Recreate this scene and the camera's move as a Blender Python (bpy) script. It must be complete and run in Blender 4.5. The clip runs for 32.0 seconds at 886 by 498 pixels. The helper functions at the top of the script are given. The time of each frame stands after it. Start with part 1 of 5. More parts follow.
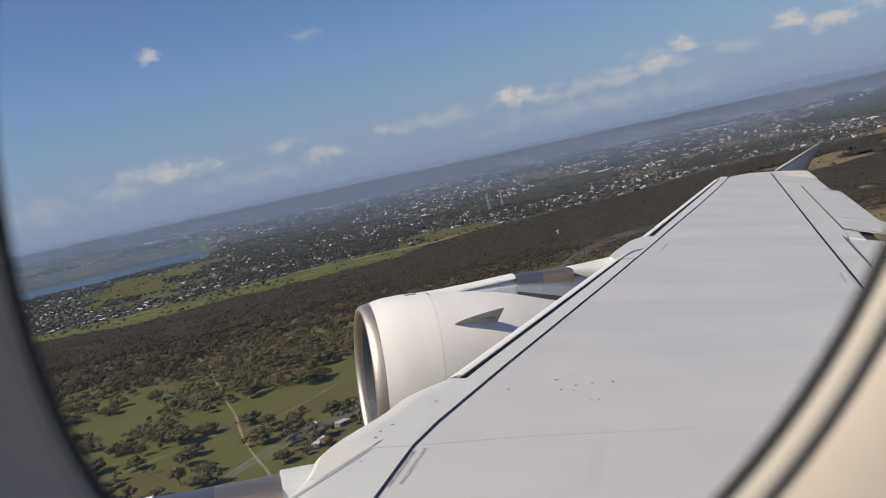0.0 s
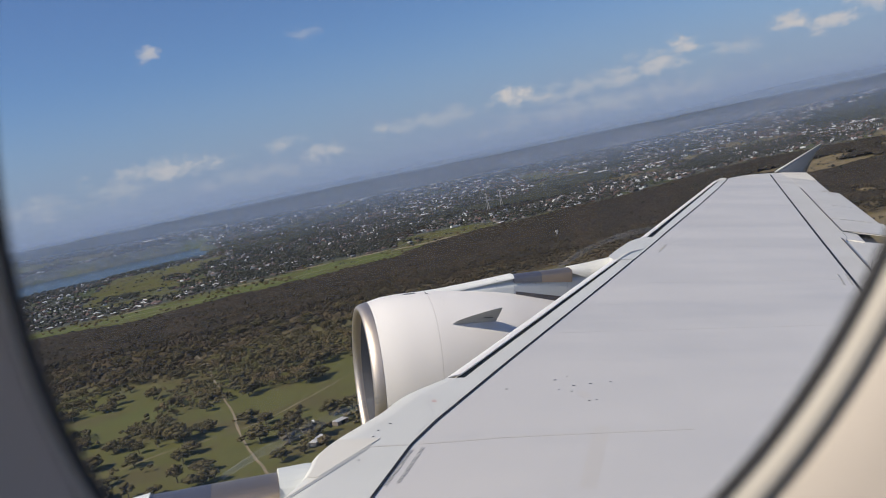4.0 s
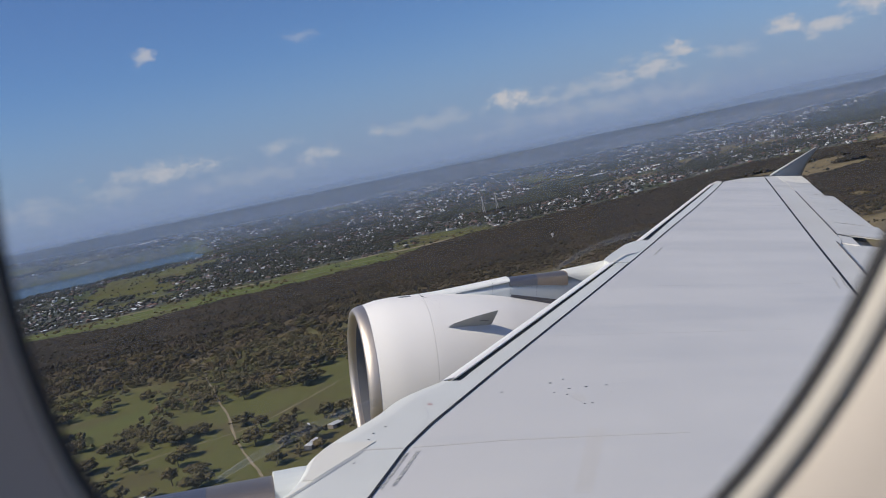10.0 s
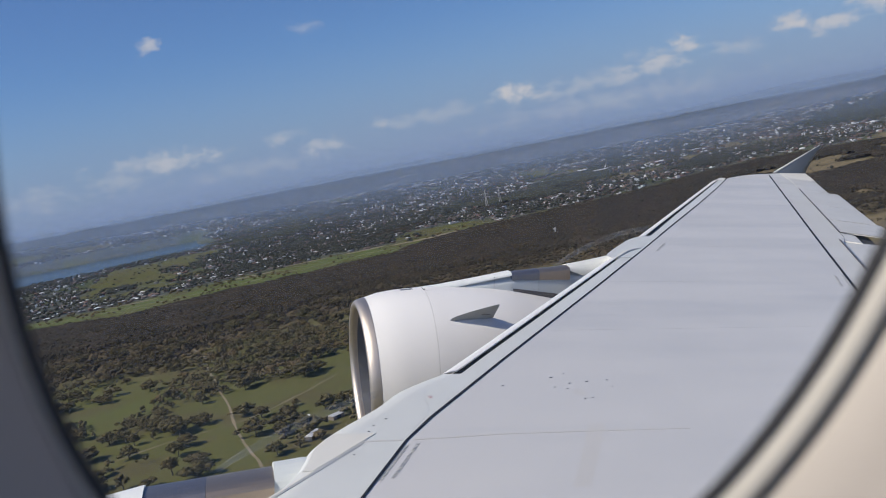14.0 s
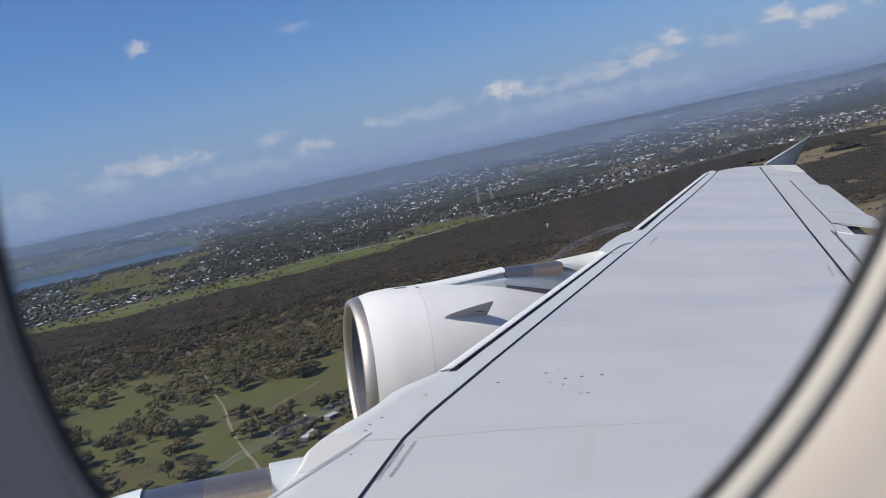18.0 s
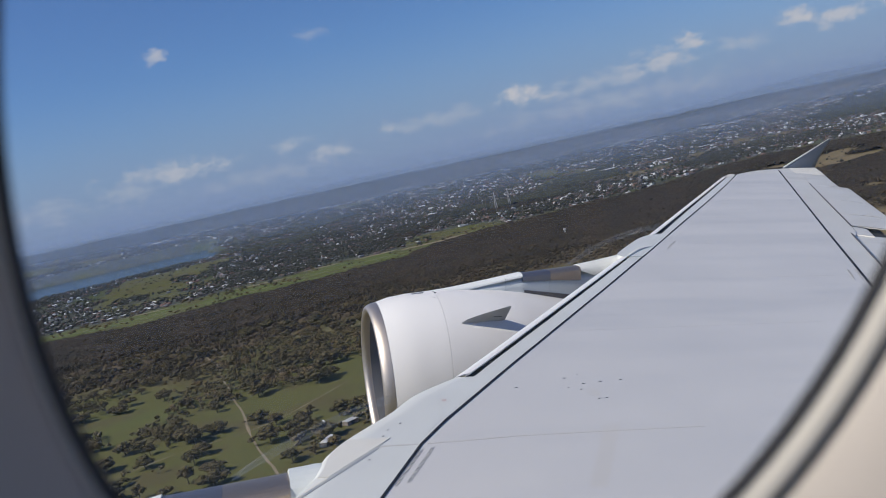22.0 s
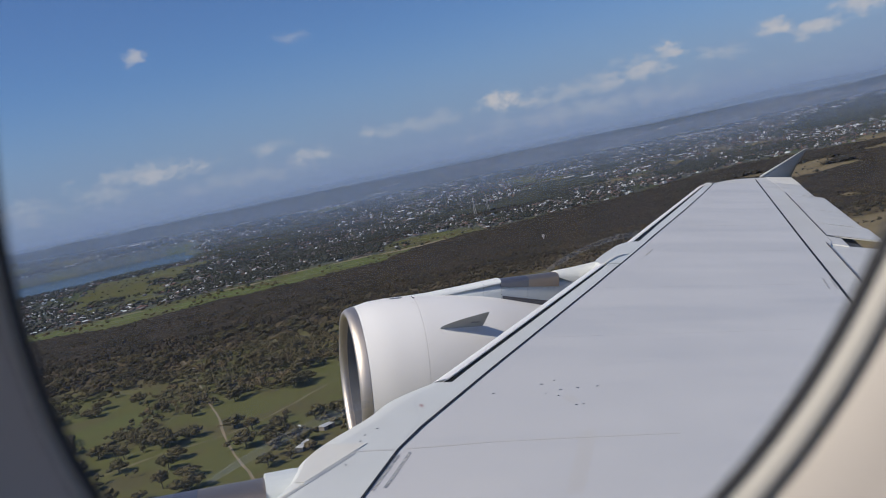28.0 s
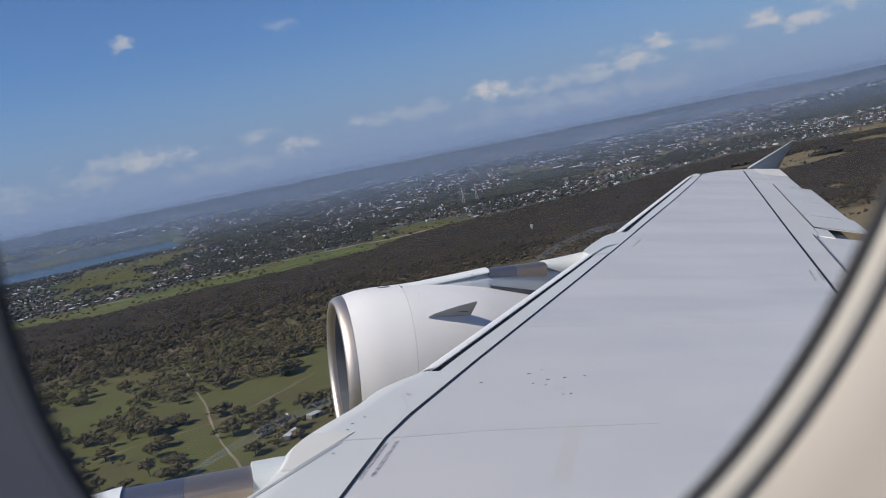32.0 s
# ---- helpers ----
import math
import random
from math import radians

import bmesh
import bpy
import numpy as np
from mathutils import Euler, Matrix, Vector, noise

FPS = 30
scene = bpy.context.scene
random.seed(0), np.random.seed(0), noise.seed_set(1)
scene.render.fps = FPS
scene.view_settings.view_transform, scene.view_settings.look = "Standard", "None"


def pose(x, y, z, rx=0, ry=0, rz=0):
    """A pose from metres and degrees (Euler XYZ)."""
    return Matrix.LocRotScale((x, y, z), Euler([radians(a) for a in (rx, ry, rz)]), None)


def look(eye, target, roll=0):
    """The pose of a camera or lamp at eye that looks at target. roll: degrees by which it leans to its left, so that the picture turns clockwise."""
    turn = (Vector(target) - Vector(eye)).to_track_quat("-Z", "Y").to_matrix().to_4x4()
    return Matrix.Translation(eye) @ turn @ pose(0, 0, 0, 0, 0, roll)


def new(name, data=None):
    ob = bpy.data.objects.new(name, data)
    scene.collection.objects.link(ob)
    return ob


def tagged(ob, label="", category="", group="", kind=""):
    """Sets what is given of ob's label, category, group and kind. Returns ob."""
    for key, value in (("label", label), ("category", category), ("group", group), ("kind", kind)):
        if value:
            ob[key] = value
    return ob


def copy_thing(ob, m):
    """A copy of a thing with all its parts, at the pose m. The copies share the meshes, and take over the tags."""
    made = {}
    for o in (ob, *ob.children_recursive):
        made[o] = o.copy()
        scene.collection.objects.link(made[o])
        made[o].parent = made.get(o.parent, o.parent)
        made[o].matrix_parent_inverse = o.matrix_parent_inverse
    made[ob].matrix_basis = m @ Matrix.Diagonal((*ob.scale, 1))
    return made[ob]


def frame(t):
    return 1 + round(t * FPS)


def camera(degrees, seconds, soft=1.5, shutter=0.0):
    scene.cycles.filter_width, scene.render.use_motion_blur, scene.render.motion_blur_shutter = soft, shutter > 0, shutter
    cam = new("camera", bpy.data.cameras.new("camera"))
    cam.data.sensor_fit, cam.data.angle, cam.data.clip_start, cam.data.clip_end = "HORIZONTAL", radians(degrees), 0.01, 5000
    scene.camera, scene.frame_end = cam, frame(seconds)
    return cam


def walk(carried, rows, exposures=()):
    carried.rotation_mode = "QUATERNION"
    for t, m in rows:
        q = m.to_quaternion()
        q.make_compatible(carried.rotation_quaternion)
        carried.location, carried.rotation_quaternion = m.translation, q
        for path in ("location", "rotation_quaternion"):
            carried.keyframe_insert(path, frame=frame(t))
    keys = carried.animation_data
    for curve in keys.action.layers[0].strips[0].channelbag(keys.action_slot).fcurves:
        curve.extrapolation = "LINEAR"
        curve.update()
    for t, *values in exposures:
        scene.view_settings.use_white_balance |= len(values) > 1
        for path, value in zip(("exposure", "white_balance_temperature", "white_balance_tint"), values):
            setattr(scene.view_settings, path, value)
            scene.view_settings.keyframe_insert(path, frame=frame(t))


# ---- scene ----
cam = camera(50.4, 32.0, soft=0.65)
# Path of the hand-held camera beside the cabin window: seconds, place, turn.
# <path>
PATH = [
    (0, -0.0005, -0.0000, 149.9998, 84.717, 12.110, -11.343),
    (0.5, -0.0004, 0.0000, 150.0002, 84.688, 12.229, -11.591),
    (1, -0.0004, 0.0000, 150.0006, 84.751, 12.151, -11.332),
    (1.5, -0.0010, 0.0000, 150.0005, 84.708, 12.166, -11.363),
    (2, -0.0016, 0.0000, 150.0005, 84.719, 12.048, -11.323),
    (2.5, -0.0010, 0.0000, 150.0001, 84.765, 12.302, -11.316),
    (3, -0.0003, -0.0000, 149.9997, 84.696, 12.157, -10.905),
    (3.5, -0.0003, -0.0000, 149.9998, 84.742, 11.951, -11.058),
    (5.5, -0.0005, 0.0000, 150.0003, 84.272, 11.461, -12.141),
    (6, -0.0005, 0.0000, 150.0004, 84.329, 11.336, -11.810),
    (6.5, 0.0002, 0.0000, 150.0009, 84.292, 11.519, -12.351),
    (7, 0.0009, 0.0000, 150.0013, 84.514, 11.717, -11.153),
    (7.5, -0.0001, 0.0000, 150.0008, 84.550, 11.601, -11.388),
    (8, -0.0012, 0.0000, 150.0003, 84.456, 11.723, -11.701),
    (8.5, -0.0005, 0.0000, 150.0005, 84.881, 12.089, -10.605),
    (9, 0.0002, 0.0000, 150.0008, 84.816, 11.990, -10.525),
    (9.5, -0.0001, 0.0000, 150.0005, 84.960, 11.743, -10.615),
    (10, -0.0004, 0.0000, 150.0003, 84.800, 11.638, -11.640),
    (10.5, -0.0002, -0.0000, 149.9999, 84.863, 11.819, -10.915),
    (11, 0.0000, -0.0000, 149.9996, 84.653, 11.679, -10.924),
    (11.5, -0.0003, 0.0000, 150.0001, 84.558, 11.407, -11.181),
    (12, -0.0007, 0.0000, 150.0006, 84.588, 11.849, -11.145),
    (12.5, 0.0003, 0.0000, 150.0005, 84.573, 11.574, -10.652),
    (13, 0.0012, 0.0000, 150.0004, 84.404, 11.538, -9.346),
    (13.5, 0.0005, -0.0000, 149.9996, 84.386, 11.288, -10.688),
    (14, -0.0003, -0.0000, 149.9988, 84.431, 10.942, -11.424),
    (14.5, -0.0005, -0.0000, 149.9990, 84.478, 11.192, -11.188),
    (16.5, -0.0015, -0.0000, 149.9995, 84.085, 11.481, -12.327),
    (17, -0.0017, -0.0000, 149.9997, 84.195, 12.040, -12.218),
    (17.5, -0.0016, -0.0000, 149.9995, 84.150, 11.553, -12.401),
    (18, -0.0015, -0.0000, 149.9993, 84.186, 11.960, -11.979),
    (18.5, -0.0007, -0.0000, 149.9997, 84.034, 11.913, -11.729),
    (19, 0.0000, 0.0000, 150.0000, 84.098, 11.632, -11.770),
    (19.5, 0.0008, 0.0000, 150.0002, 84.502, 11.482, -11.611),
    (20, 0.0016, 0.0000, 150.0004, 85.162, 11.917, -9.432),
    (20.5, 0.0006, 0.0000, 150.0006, 85.139, 12.357, -10.236),
    (21, -0.0003, 0.0000, 150.0008, 84.869, 11.934, -11.162),
    (21.5, -0.0004, 0.0000, 150.0003, 84.954, 11.701, -11.798),
    (22, -0.0005, -0.0000, 149.9998, 84.721, 12.340, -10.927),
    (22.5, -0.0008, 0.0000, 150.0008, 84.667, 12.084, -11.191),
    (23, -0.0010, 0.0000, 150.0018, 84.748, 12.078, -11.664),
    (23.5, -0.0009, 0.0000, 150.0008, 84.966, 12.151, -11.808),
    (24, -0.0007, -0.0000, 149.9999, 84.945, 12.132, -10.837),
    (24.5, -0.0009, -0.0000, 149.9997, 84.602, 11.550, -11.704),
    (25, -0.0011, -0.0000, 149.9995, 84.213, 12.101, -11.250),
    (25.5, -0.0015, -0.0000, 149.9997, 83.920, 12.330, -11.344),
    (27.5, -0.0032, 0.0000, 150.0003, 85.058, 12.139, -11.258),
    (28, -0.0036, 0.0000, 150.0005, 84.777, 11.647, -12.198),
    (28.5, -0.0044, 0.0000, 150.0004, 84.395, 11.877, -12.938),
    (29, -0.0053, 0.0000, 150.0002, 84.222, 11.670, -13.142),
    (29.5, -0.0041, 0.0000, 150.0009, 83.834, 11.249, -13.448),
    (30, -0.0030, 0.0000, 150.0015, 83.863, 12.183, -12.603),
    (30.5, -0.0029, 0.0000, 150.0011, 83.009, 12.015, -13.611),
    (31, -0.0029, 0.0000, 150.0007, 83.399, 11.908, -12.132),
    (31.5, -0.0031, 0.0000, 150.0006, 83.771, 11.581, -12.669),
    (32, -0.0034, 0.0000, 150.0004, 83.992, 11.236, -12.879),
]
# </path>
walk(cam, [(t, pose(x, y, z, a, b, c)) for t, x, y, z, a, b, c in PATH],
     [(0, -0.06, 7050, 10), (6, -0.08, 6600, 10), (12, -0.15, 6400, 10), (16, -0.05, 6250, 10), (19, -0.02, 6200, 10), (22, -0.18, 6200, 10), (25, -0.19, 6200, 10), (28, -0.25, 6300, 10), (32, -0.18, 6250, 10)])
cam.data.dof.use_dof = True
cam.data.dof.focus_distance = 30.0
cam.data.dof.aperture_fstop = 9.0

HEIGHT = 150.0
# The airliner climbs nose-up: x aft, y outboard, z up in its own axes.
AIR = Matrix(((0.97663, 0.00006, 0.21494, 0.0), (-0.00148, 0.99998, 0.00648, 0.0),
              (-0.21493, -0.00665, 0.97661, HEIGHT), (0.0, 0.0, 0.0, 1.0)))

# ---------------------------------------------------------------- light
SUN_AZ, SUN_EL = radians(-98.0), radians(43.0)
sun_way = Vector((math.sin(SUN_AZ) * math.cos(SUN_EL), math.cos(SUN_AZ) * math.cos(SUN_EL), math.sin(SUN_EL)))
sun = new("sun", bpy.data.lights.new("sun", "SUN"))
sun.data.energy, sun.data.angle, sun.data.color = 5.0, radians(0.53), (1.0, 0.91, 0.76)
sun.matrix_world = look(sun_way * 400, (0, 0, 0))

world = bpy.data.worlds.new("sky")
scene.world = world
world.use_nodes = True


class Nodes:
    """Short hand for building node trees."""

    def __init__(self, tree):
        self.tree = tree

    def add(self, kind, **values):
        n = self.tree.nodes.new(kind)
        for key, value in values.items():
            if key.startswith("in_"):
                name = key[3:]
                sock = n.inputs[int(name)] if name.isdigit() else n.inputs[name]
                self.put(sock, value)
            else:
                setattr(n, key, value)
        return n

    def put(self, sock, value):
        if isinstance(value, bpy.types.NodeSocket):
            self.tree.links.new(value, sock)
        else:
            sock.default_value = value

    def math(self, op, a, b=0.0, c=0.0, clamp=False):
        n = self.add("ShaderNodeMath", operation=op, use_clamp=clamp)
        for sock, value in zip(n.inputs, (a, b, c)):
            self.put(sock, value)
        return n.outputs[0]

    def mix(self, f, a, b, blend="MIX"):
        n = self.add("ShaderNodeMix", data_type="RGBA", blend_type=blend)
        self.put(n.inputs[0], f)
        self.put(n.inputs[6], a)
        self.put(n.inputs[7], b)
        return n.outputs[2]

    def noise(self, vec, scale, detail=4.0, rough=0.55):
        n = self.add("ShaderNodeTexNoise", in_Scale=scale, in_Detail=detail, in_Roughness=rough)
        if vec is not None:
            self.put(n.inputs["Vector"], vec)
        return n.outputs[0]

    def ramp(self, f, lo, hi, a=0.0, b=1.0):
        n = self.add("ShaderNodeMapRange", interpolation_type="SMOOTHSTEP")
        for sock, value in zip(n.inputs, (f, lo, hi, a, b)):
            self.put(sock, value)
        return n.outputs[0]

    def vec(self, op, a, b=None):
        n = self.add("ShaderNodeVectorMath", operation=op)
        self.put(n.inputs[0], a)
        if b is not None:
            self.put(n.inputs[1], b)
        return n.outputs[0]


def direction(az, el):
    az, el = radians(az), radians(el)
    return (math.sin(az) * math.cos(el), math.cos(az) * math.cos(el), math.sin(el))


def build_sky():
    world.node_tree.nodes.clear()
    k = Nodes(world.node_tree)
    sky = k.add("ShaderNodeTexSky", sky_type="NISHITA", sun_disc=False, sun_elevation=SUN_EL,
                sun_rotation=SUN_AZ, altitude=200.0, air_density=1.0, dust_density=0.6, ozone_density=1.6)
    way = k.add("ShaderNodeTexCoord").outputs["Generated"]
    sep = k.add("ShaderNodeSeparateXYZ")
    k.put(sep.inputs[0], way)
    x, y, z = sep.outputs
    az = k.math("ARCTAN2", x, y)
    el = k.math("ARCSINE", z)
    # broken cumulus in front of the distant haze: azimuth and elevation in degrees, half sizes, strength
    clouds = ((-4.6, 2.8, 3.7, 0.62, 0.74), (-7.4, 2.2, 2.4, 0.7, 0.36), (-4.4, 9.4, 0.9, 0.38, 0.8), (-12.0, 1.9, 2.2, 0.6, 0.34),
              (4.4, 2.0, 1.7, 0.52, 0.6), (2.2, 2.9, 1.3, 0.40, 0.5), (8.2, 2.6, 1.1, 0.40, 0.6), (16.2, 2.9, 1.5, 0.55, 0.85), (18.4, 2.5, 1.4, 0.42, 0.55),
              (24.6, 3.1, 2.4, 0.65, 0.7), (26.6, 3.7, 1.0, 0.55, 1.0), (32.4, 3.6, 1.3, 0.5, 0.9), (34.4, 3.2, 1.8, 0.45, 0.7), (22.6, 2.6, 1.6, 0.5, 0.45),
              (4.8, 9.0, 1.0, 0.40, 0.3), (11.6, 2.6, 3.5, 0.55, 0.34), (20.4, 2.7, 2.5, 0.5, 0.34), (37.0, 3.9, 2.2, 0.6, 0.7), (0.5, 1.5, 5.0, 0.5, 0.24), (22.0, 1.4, 9.0, 0.6, 0.22), (29.4, 3.0, 1.6, 0.4, 0.4))
    flat = k.add("ShaderNodeCombineXYZ")
    k.put(flat.inputs[0], k.math("MULTIPLY", az, 57.3))
    k.put(flat.inputs[1], k.math("MULTIPLY", el, 88.0))
    puff = k.noise(flat.outputs[0], 0.9, 7.0, 0.6)
    wisp = k.noise(flat.outputs[0], 0.28, 5.0, 0.55)
    total = None
    for a, e, w, h, s in clouds:
        h = 1.25 * h
        da = k.math("DIVIDE", k.math("SUBTRACT", k.math("MULTIPLY", az, 57.3), a), w)
        de = k.math("DIVIDE", k.math("SUBTRACT", k.math("MULTIPLY", el, 57.3), e), h)
        d = k.math("SQRT", k.math("ADD", k.math("MULTIPLY", da, da), k.math("MULTIPLY", de, de)))
        body = k.math("SUBTRACT", k.math("ADD", 1.0, k.math("MULTIPLY", k.math("SUBTRACT", puff, 0.5), 3.2)), d)
        body = k.math("MULTIPLY", k.ramp(body, -0.1, 1.15), min(1.0, s * (1.2 if a > 12 else 0.95)))
        total = body if total is None else k.math("MAXIMUM", total, body)
    haze = k.math("MULTIPLY", k.ramp(el, radians(9.0), radians(-1.0)), k.math("ADD", 0.72, k.math("MULTIPLY", wisp, 0.4)), clamp=True)
    clear = k.mix(1.0, sky.outputs[0], (0.60, 0.81, 1.18, 1), "MULTIPLY")
    tint = k.mix(haze, clear, (2.9, 3.8, 5.9, 1))
    tint = k.mix(total, tint, (6.6, 6.6, 6.9, 1))
    back = k.add("ShaderNodeBackground", in_Color=tint, in_Strength=0.086)
    out = k.add("ShaderNodeOutputWorld")
    world.node_tree.links.new(back.outputs[0], out.inputs[0])


build_sky()


# ---------------------------------------------------------------- materials
def material(name, build, **defaults):
    m = bpy.data.materials.new(name)
    m.use_nodes = True
    k = Nodes(m.node_tree)
    bsdf = m.node_tree.nodes["Principled BSDF"]
    for key, value in defaults.items():
        bsdf.inputs[key.replace("_", " ")].default_value = value
    if build:
        build(k, bsdf)
    return m


def bump(k, bsdf, height, strength, distance):
    n = k.add("ShaderNodeBump", in_Strength=strength, in_Distance=distance, in_Height=height)
    k.put(bsdf.inputs["Normal"], n.outputs[0])


def coords(k):
    return k.add("ShaderNodeTexCoord").outputs["Object"]


def paint(base, dirt, scale, amount, rough=0.35, streak=None):
    """Aircraft paint: base colour with broad grime, fine speckle and chordwise streaks."""
    def build(k, bsdf):
        c = coords(k)
        broad = k.ramp(k.noise(c, scale, 5.0, 0.6), 0.35, 0.75)
        if streak:
            mapped = k.vec("MULTIPLY", c, streak)
            broad = k.math("ADD", k.math("MULTIPLY", broad, 0.45),
                           k.math("MULTIPLY", k.ramp(k.noise(mapped, 1.0, 5.0, 0.6), 0.40, 0.72), 0.75), clamp=True)
        fine = k.noise(c, scale * 30, 3.0)
        f = k.math("MULTIPLY", broad, amount)
        col = k.mix(f, (*base, 1), (*dirt, 1))
        col = k.mix(k.math("MULTIPLY", fine, 0.06), col, (0.2, 0.2, 0.2, 1))
        k.put(bsdf.inputs["Base Color"], col)
        k.put(bsdf.inputs["Roughness"], k.math("ADD", rough, k.math("MULTIPLY", broad, 0.15)))
        bump(k, bsdf, k.noise(c, 1.4, 2.0), 0.08, 0.02)
    return build


M_WING = material("wing_grey_paint", paint((0.672, 0.652, 0.622), (0.495, 0.505, 0.525), 0.42, 0.72, 0.42, (0.10, 0.75, 0.2)), Metallic=0.0)
M_EDGE = material("wing_white_paint", paint((0.74, 0.745, 0.70), (0.60, 0.605, 0.575), 0.9, 0.55, 0.36))
M_FLAP = material("flap_grey_paint", paint((0.67, 0.65, 0.60), (0.55, 0.54, 0.51), 0.8, 0.6, 0.4))
M_COWL = material("cowl_white_paint", paint((0.90, 0.875, 0.84), (0.82, 0.785, 0.745), 0.8, 0.5, 0.3))
M_PYLON = material("pylon_pale_paint", paint((0.69, 0.72, 0.71), (0.55, 0.59, 0.59), 1.4, 0.6, 0.34))
# grey darkened to put the shade on the strake's cabin side into the paint
M_CHINE = material("strake_shade_grey", paint((0.50, 0.515, 0.53), (0.42, 0.435, 0.45), 1.4, 0.6, 0.45))
M_FRONT = material("pylon_front_paint", paint((0.81, 0.82, 0.80), (0.68, 0.70, 0.69), 1.4, 0.6, 0.36))
M_CREAM = material("fairing_cream_paint", paint((0.83, 0.80, 0.715), (0.70, 0.67, 0.59), 1.5, 0.5, 0.45))
# black of the seals; it also paints the shade in the slat gap
M_BLACK = material("black_seal_and_gap_shade", None, Base_Color=(0.012, 0.014, 0.020, 1), Roughness=0.85, Specular_IOR_Level=0.2)
# near-black that paints the shade seen through the hinge gaps
M_COVE_SHADE = material("cove_shade_black", paint((0.02, 0.022, 0.026), (0.05, 0.05, 0.05), 3.0, 0.5, 0.7))
M_INK = material("grey_ink", None, Base_Color=(0.15, 0.16, 0.18, 1), Roughness=0.6)
M_RED = material("red_ink", None, Base_Color=(0.45, 0.12, 0.09, 1), Roughness=0.6)
M_PATCH = material("patch_grey_paint", paint((0.632, 0.608, 0.57), (0.57, 0.555, 0.535), 2.0, 0.6, 0.42))
# dark grey that paints the shade on the winglet's inner face
M_WINGLET_SHADE = material("winglet_shade_grey", paint((0.28, 0.305, 0.325), (0.23, 0.25, 0.265), 1.2, 0.6, 0.5))
M_TEXT = material("grey_stencil_ink", None, Base_Color=(0.29, 0.30, 0.32, 1), Roughness=0.6)
# dark brown of the joints, and of the shade painted under the pylon
M_JOINT_SHADE = material("joint_and_shade_brown", paint((0.105, 0.095, 0.09), (0.06, 0.055, 0.05), 2.0, 0.6, 0.6))
M_FADED = material("faded_ink", None, Base_Color=(0.42, 0.42, 0.42, 1), Roughness=0.6)
M_FAINT = material("faint_brown_streak", paint((0.60, 0.577, 0.535), (0.65, 0.625, 0.58), 3.0, 0.9, 0.45))
M_STAIN = material("brown_streak", None, Base_Color=(0.36, 0.34, 0.33, 1), Roughness=0.5)


def metal(base, rough, name):
    def build(k, bsdf):
        c = coords(k)
        g = k.noise(k.vec("MULTIPLY", c, (1.0, 12.0, 12.0)), 2.0, 5.0, 0.6)
        k.put(bsdf.inputs["Roughness"], k.math("ADD", rough, k.math("MULTIPLY", g, 0.18)))
        k.put(bsdf.inputs["Base Color"], k.mix(k.math("MULTIPLY", g, 0.5), (*base, 1), tuple(0.75 * v for v in base) + (1,)))
    return material(name, build, Metallic=1.0)


M_LIP = metal((0.66, 0.58, 0.50), 0.40, "polished_lip_metal")
M_BRONZE = metal((0.47, 0.385, 0.305), 0.42, "bronze_heat_metal")
M_BLUED = metal((0.27, 0.27, 0.295), 0.46, "blued_heat_metal")
M_DUCT = material("inlet_duct_paint", paint((0.15, 0.15, 0.16), (0.11, 0.11, 0.12), 1.5, 0.6, 0.45))
M_FAN = metal((0.10, 0.10, 0.11), 0.35, "fan_metal")


def plastic(base, name, rough=0.5):
    def build(k, bsdf):
        c = coords(k)
        g = k.noise(c, 60.0, 4.0)
        k.put(bsdf.inputs["Base Color"], k.mix(k.math("MULTIPLY", g, 0.2), (*base, 1), tuple(0.85 * v for v in base) + (1,)))
        bump(k, bsdf, k.noise(c, 900.0, 2.0), 0.15, 0.0005)
    return material(name, build, Roughness=rough)


M_TRIM = plastic((0.41, 0.36, 0.31), "cabin_trim_plastic")
M_BEZEL = plastic((0.60, 0.55, 0.47), "window_bezel_plastic")
M_RUBBER = plastic((0.03, 0.029, 0.030), "window_rubber", 0.7)


# ---------------------------------------------------------------- mesh helpers
def mesh_data(name, verts, faces, mats, smooth=False, index=None):
    me = bpy.data.meshes.new(name)
    me.from_pydata([tuple(v) for v in verts], [], [tuple(f) for f in faces])
    for m in (mats if isinstance(mats, (list, tuple)) else (mats,)):
        me.materials.append(m)
    if index is not None:
        me.polygons.foreach_set("material_index", index)
    if smooth:
        me.polygons.foreach_set("use_smooth", [True] * len(me.polygons))
    me.update()
    return me


def part(name, geo, mat, parent, label="", smooth=False):
    ob = new(name, mesh_data(name, geo[0], geo[1], mat, smooth))
    ob.parent = parent
    if label:
        ob["label"] = label
    return ob


def thing(name, label, category, group="", kind="", m=None):
    ob = tagged(new(name), label, category, group, kind)
    ob.matrix_basis = m or Matrix.Identity(4)
    return ob


def grid(rows, closed=False):
    """Faces over rows of points of equal length; closed joins the ends of each row."""
    n = len(rows[0])
    verts = [p for r in rows for p in r]
    faces = []
    for i in range(len(rows) - 1):
        for j in range(n if closed else n - 1):
            j2 = (j + 1) % n
            faces.append((i * n + j, i * n + j2, (i + 1) * n + j2, (i + 1) * n + j))
    return verts, faces


def join(*geos):
    verts, faces = [], []
    for v, f in geos:
        o = len(verts)
        verts += list(v)
        faces += [tuple(i + o for i in q) for q in f]
    return verts, faces


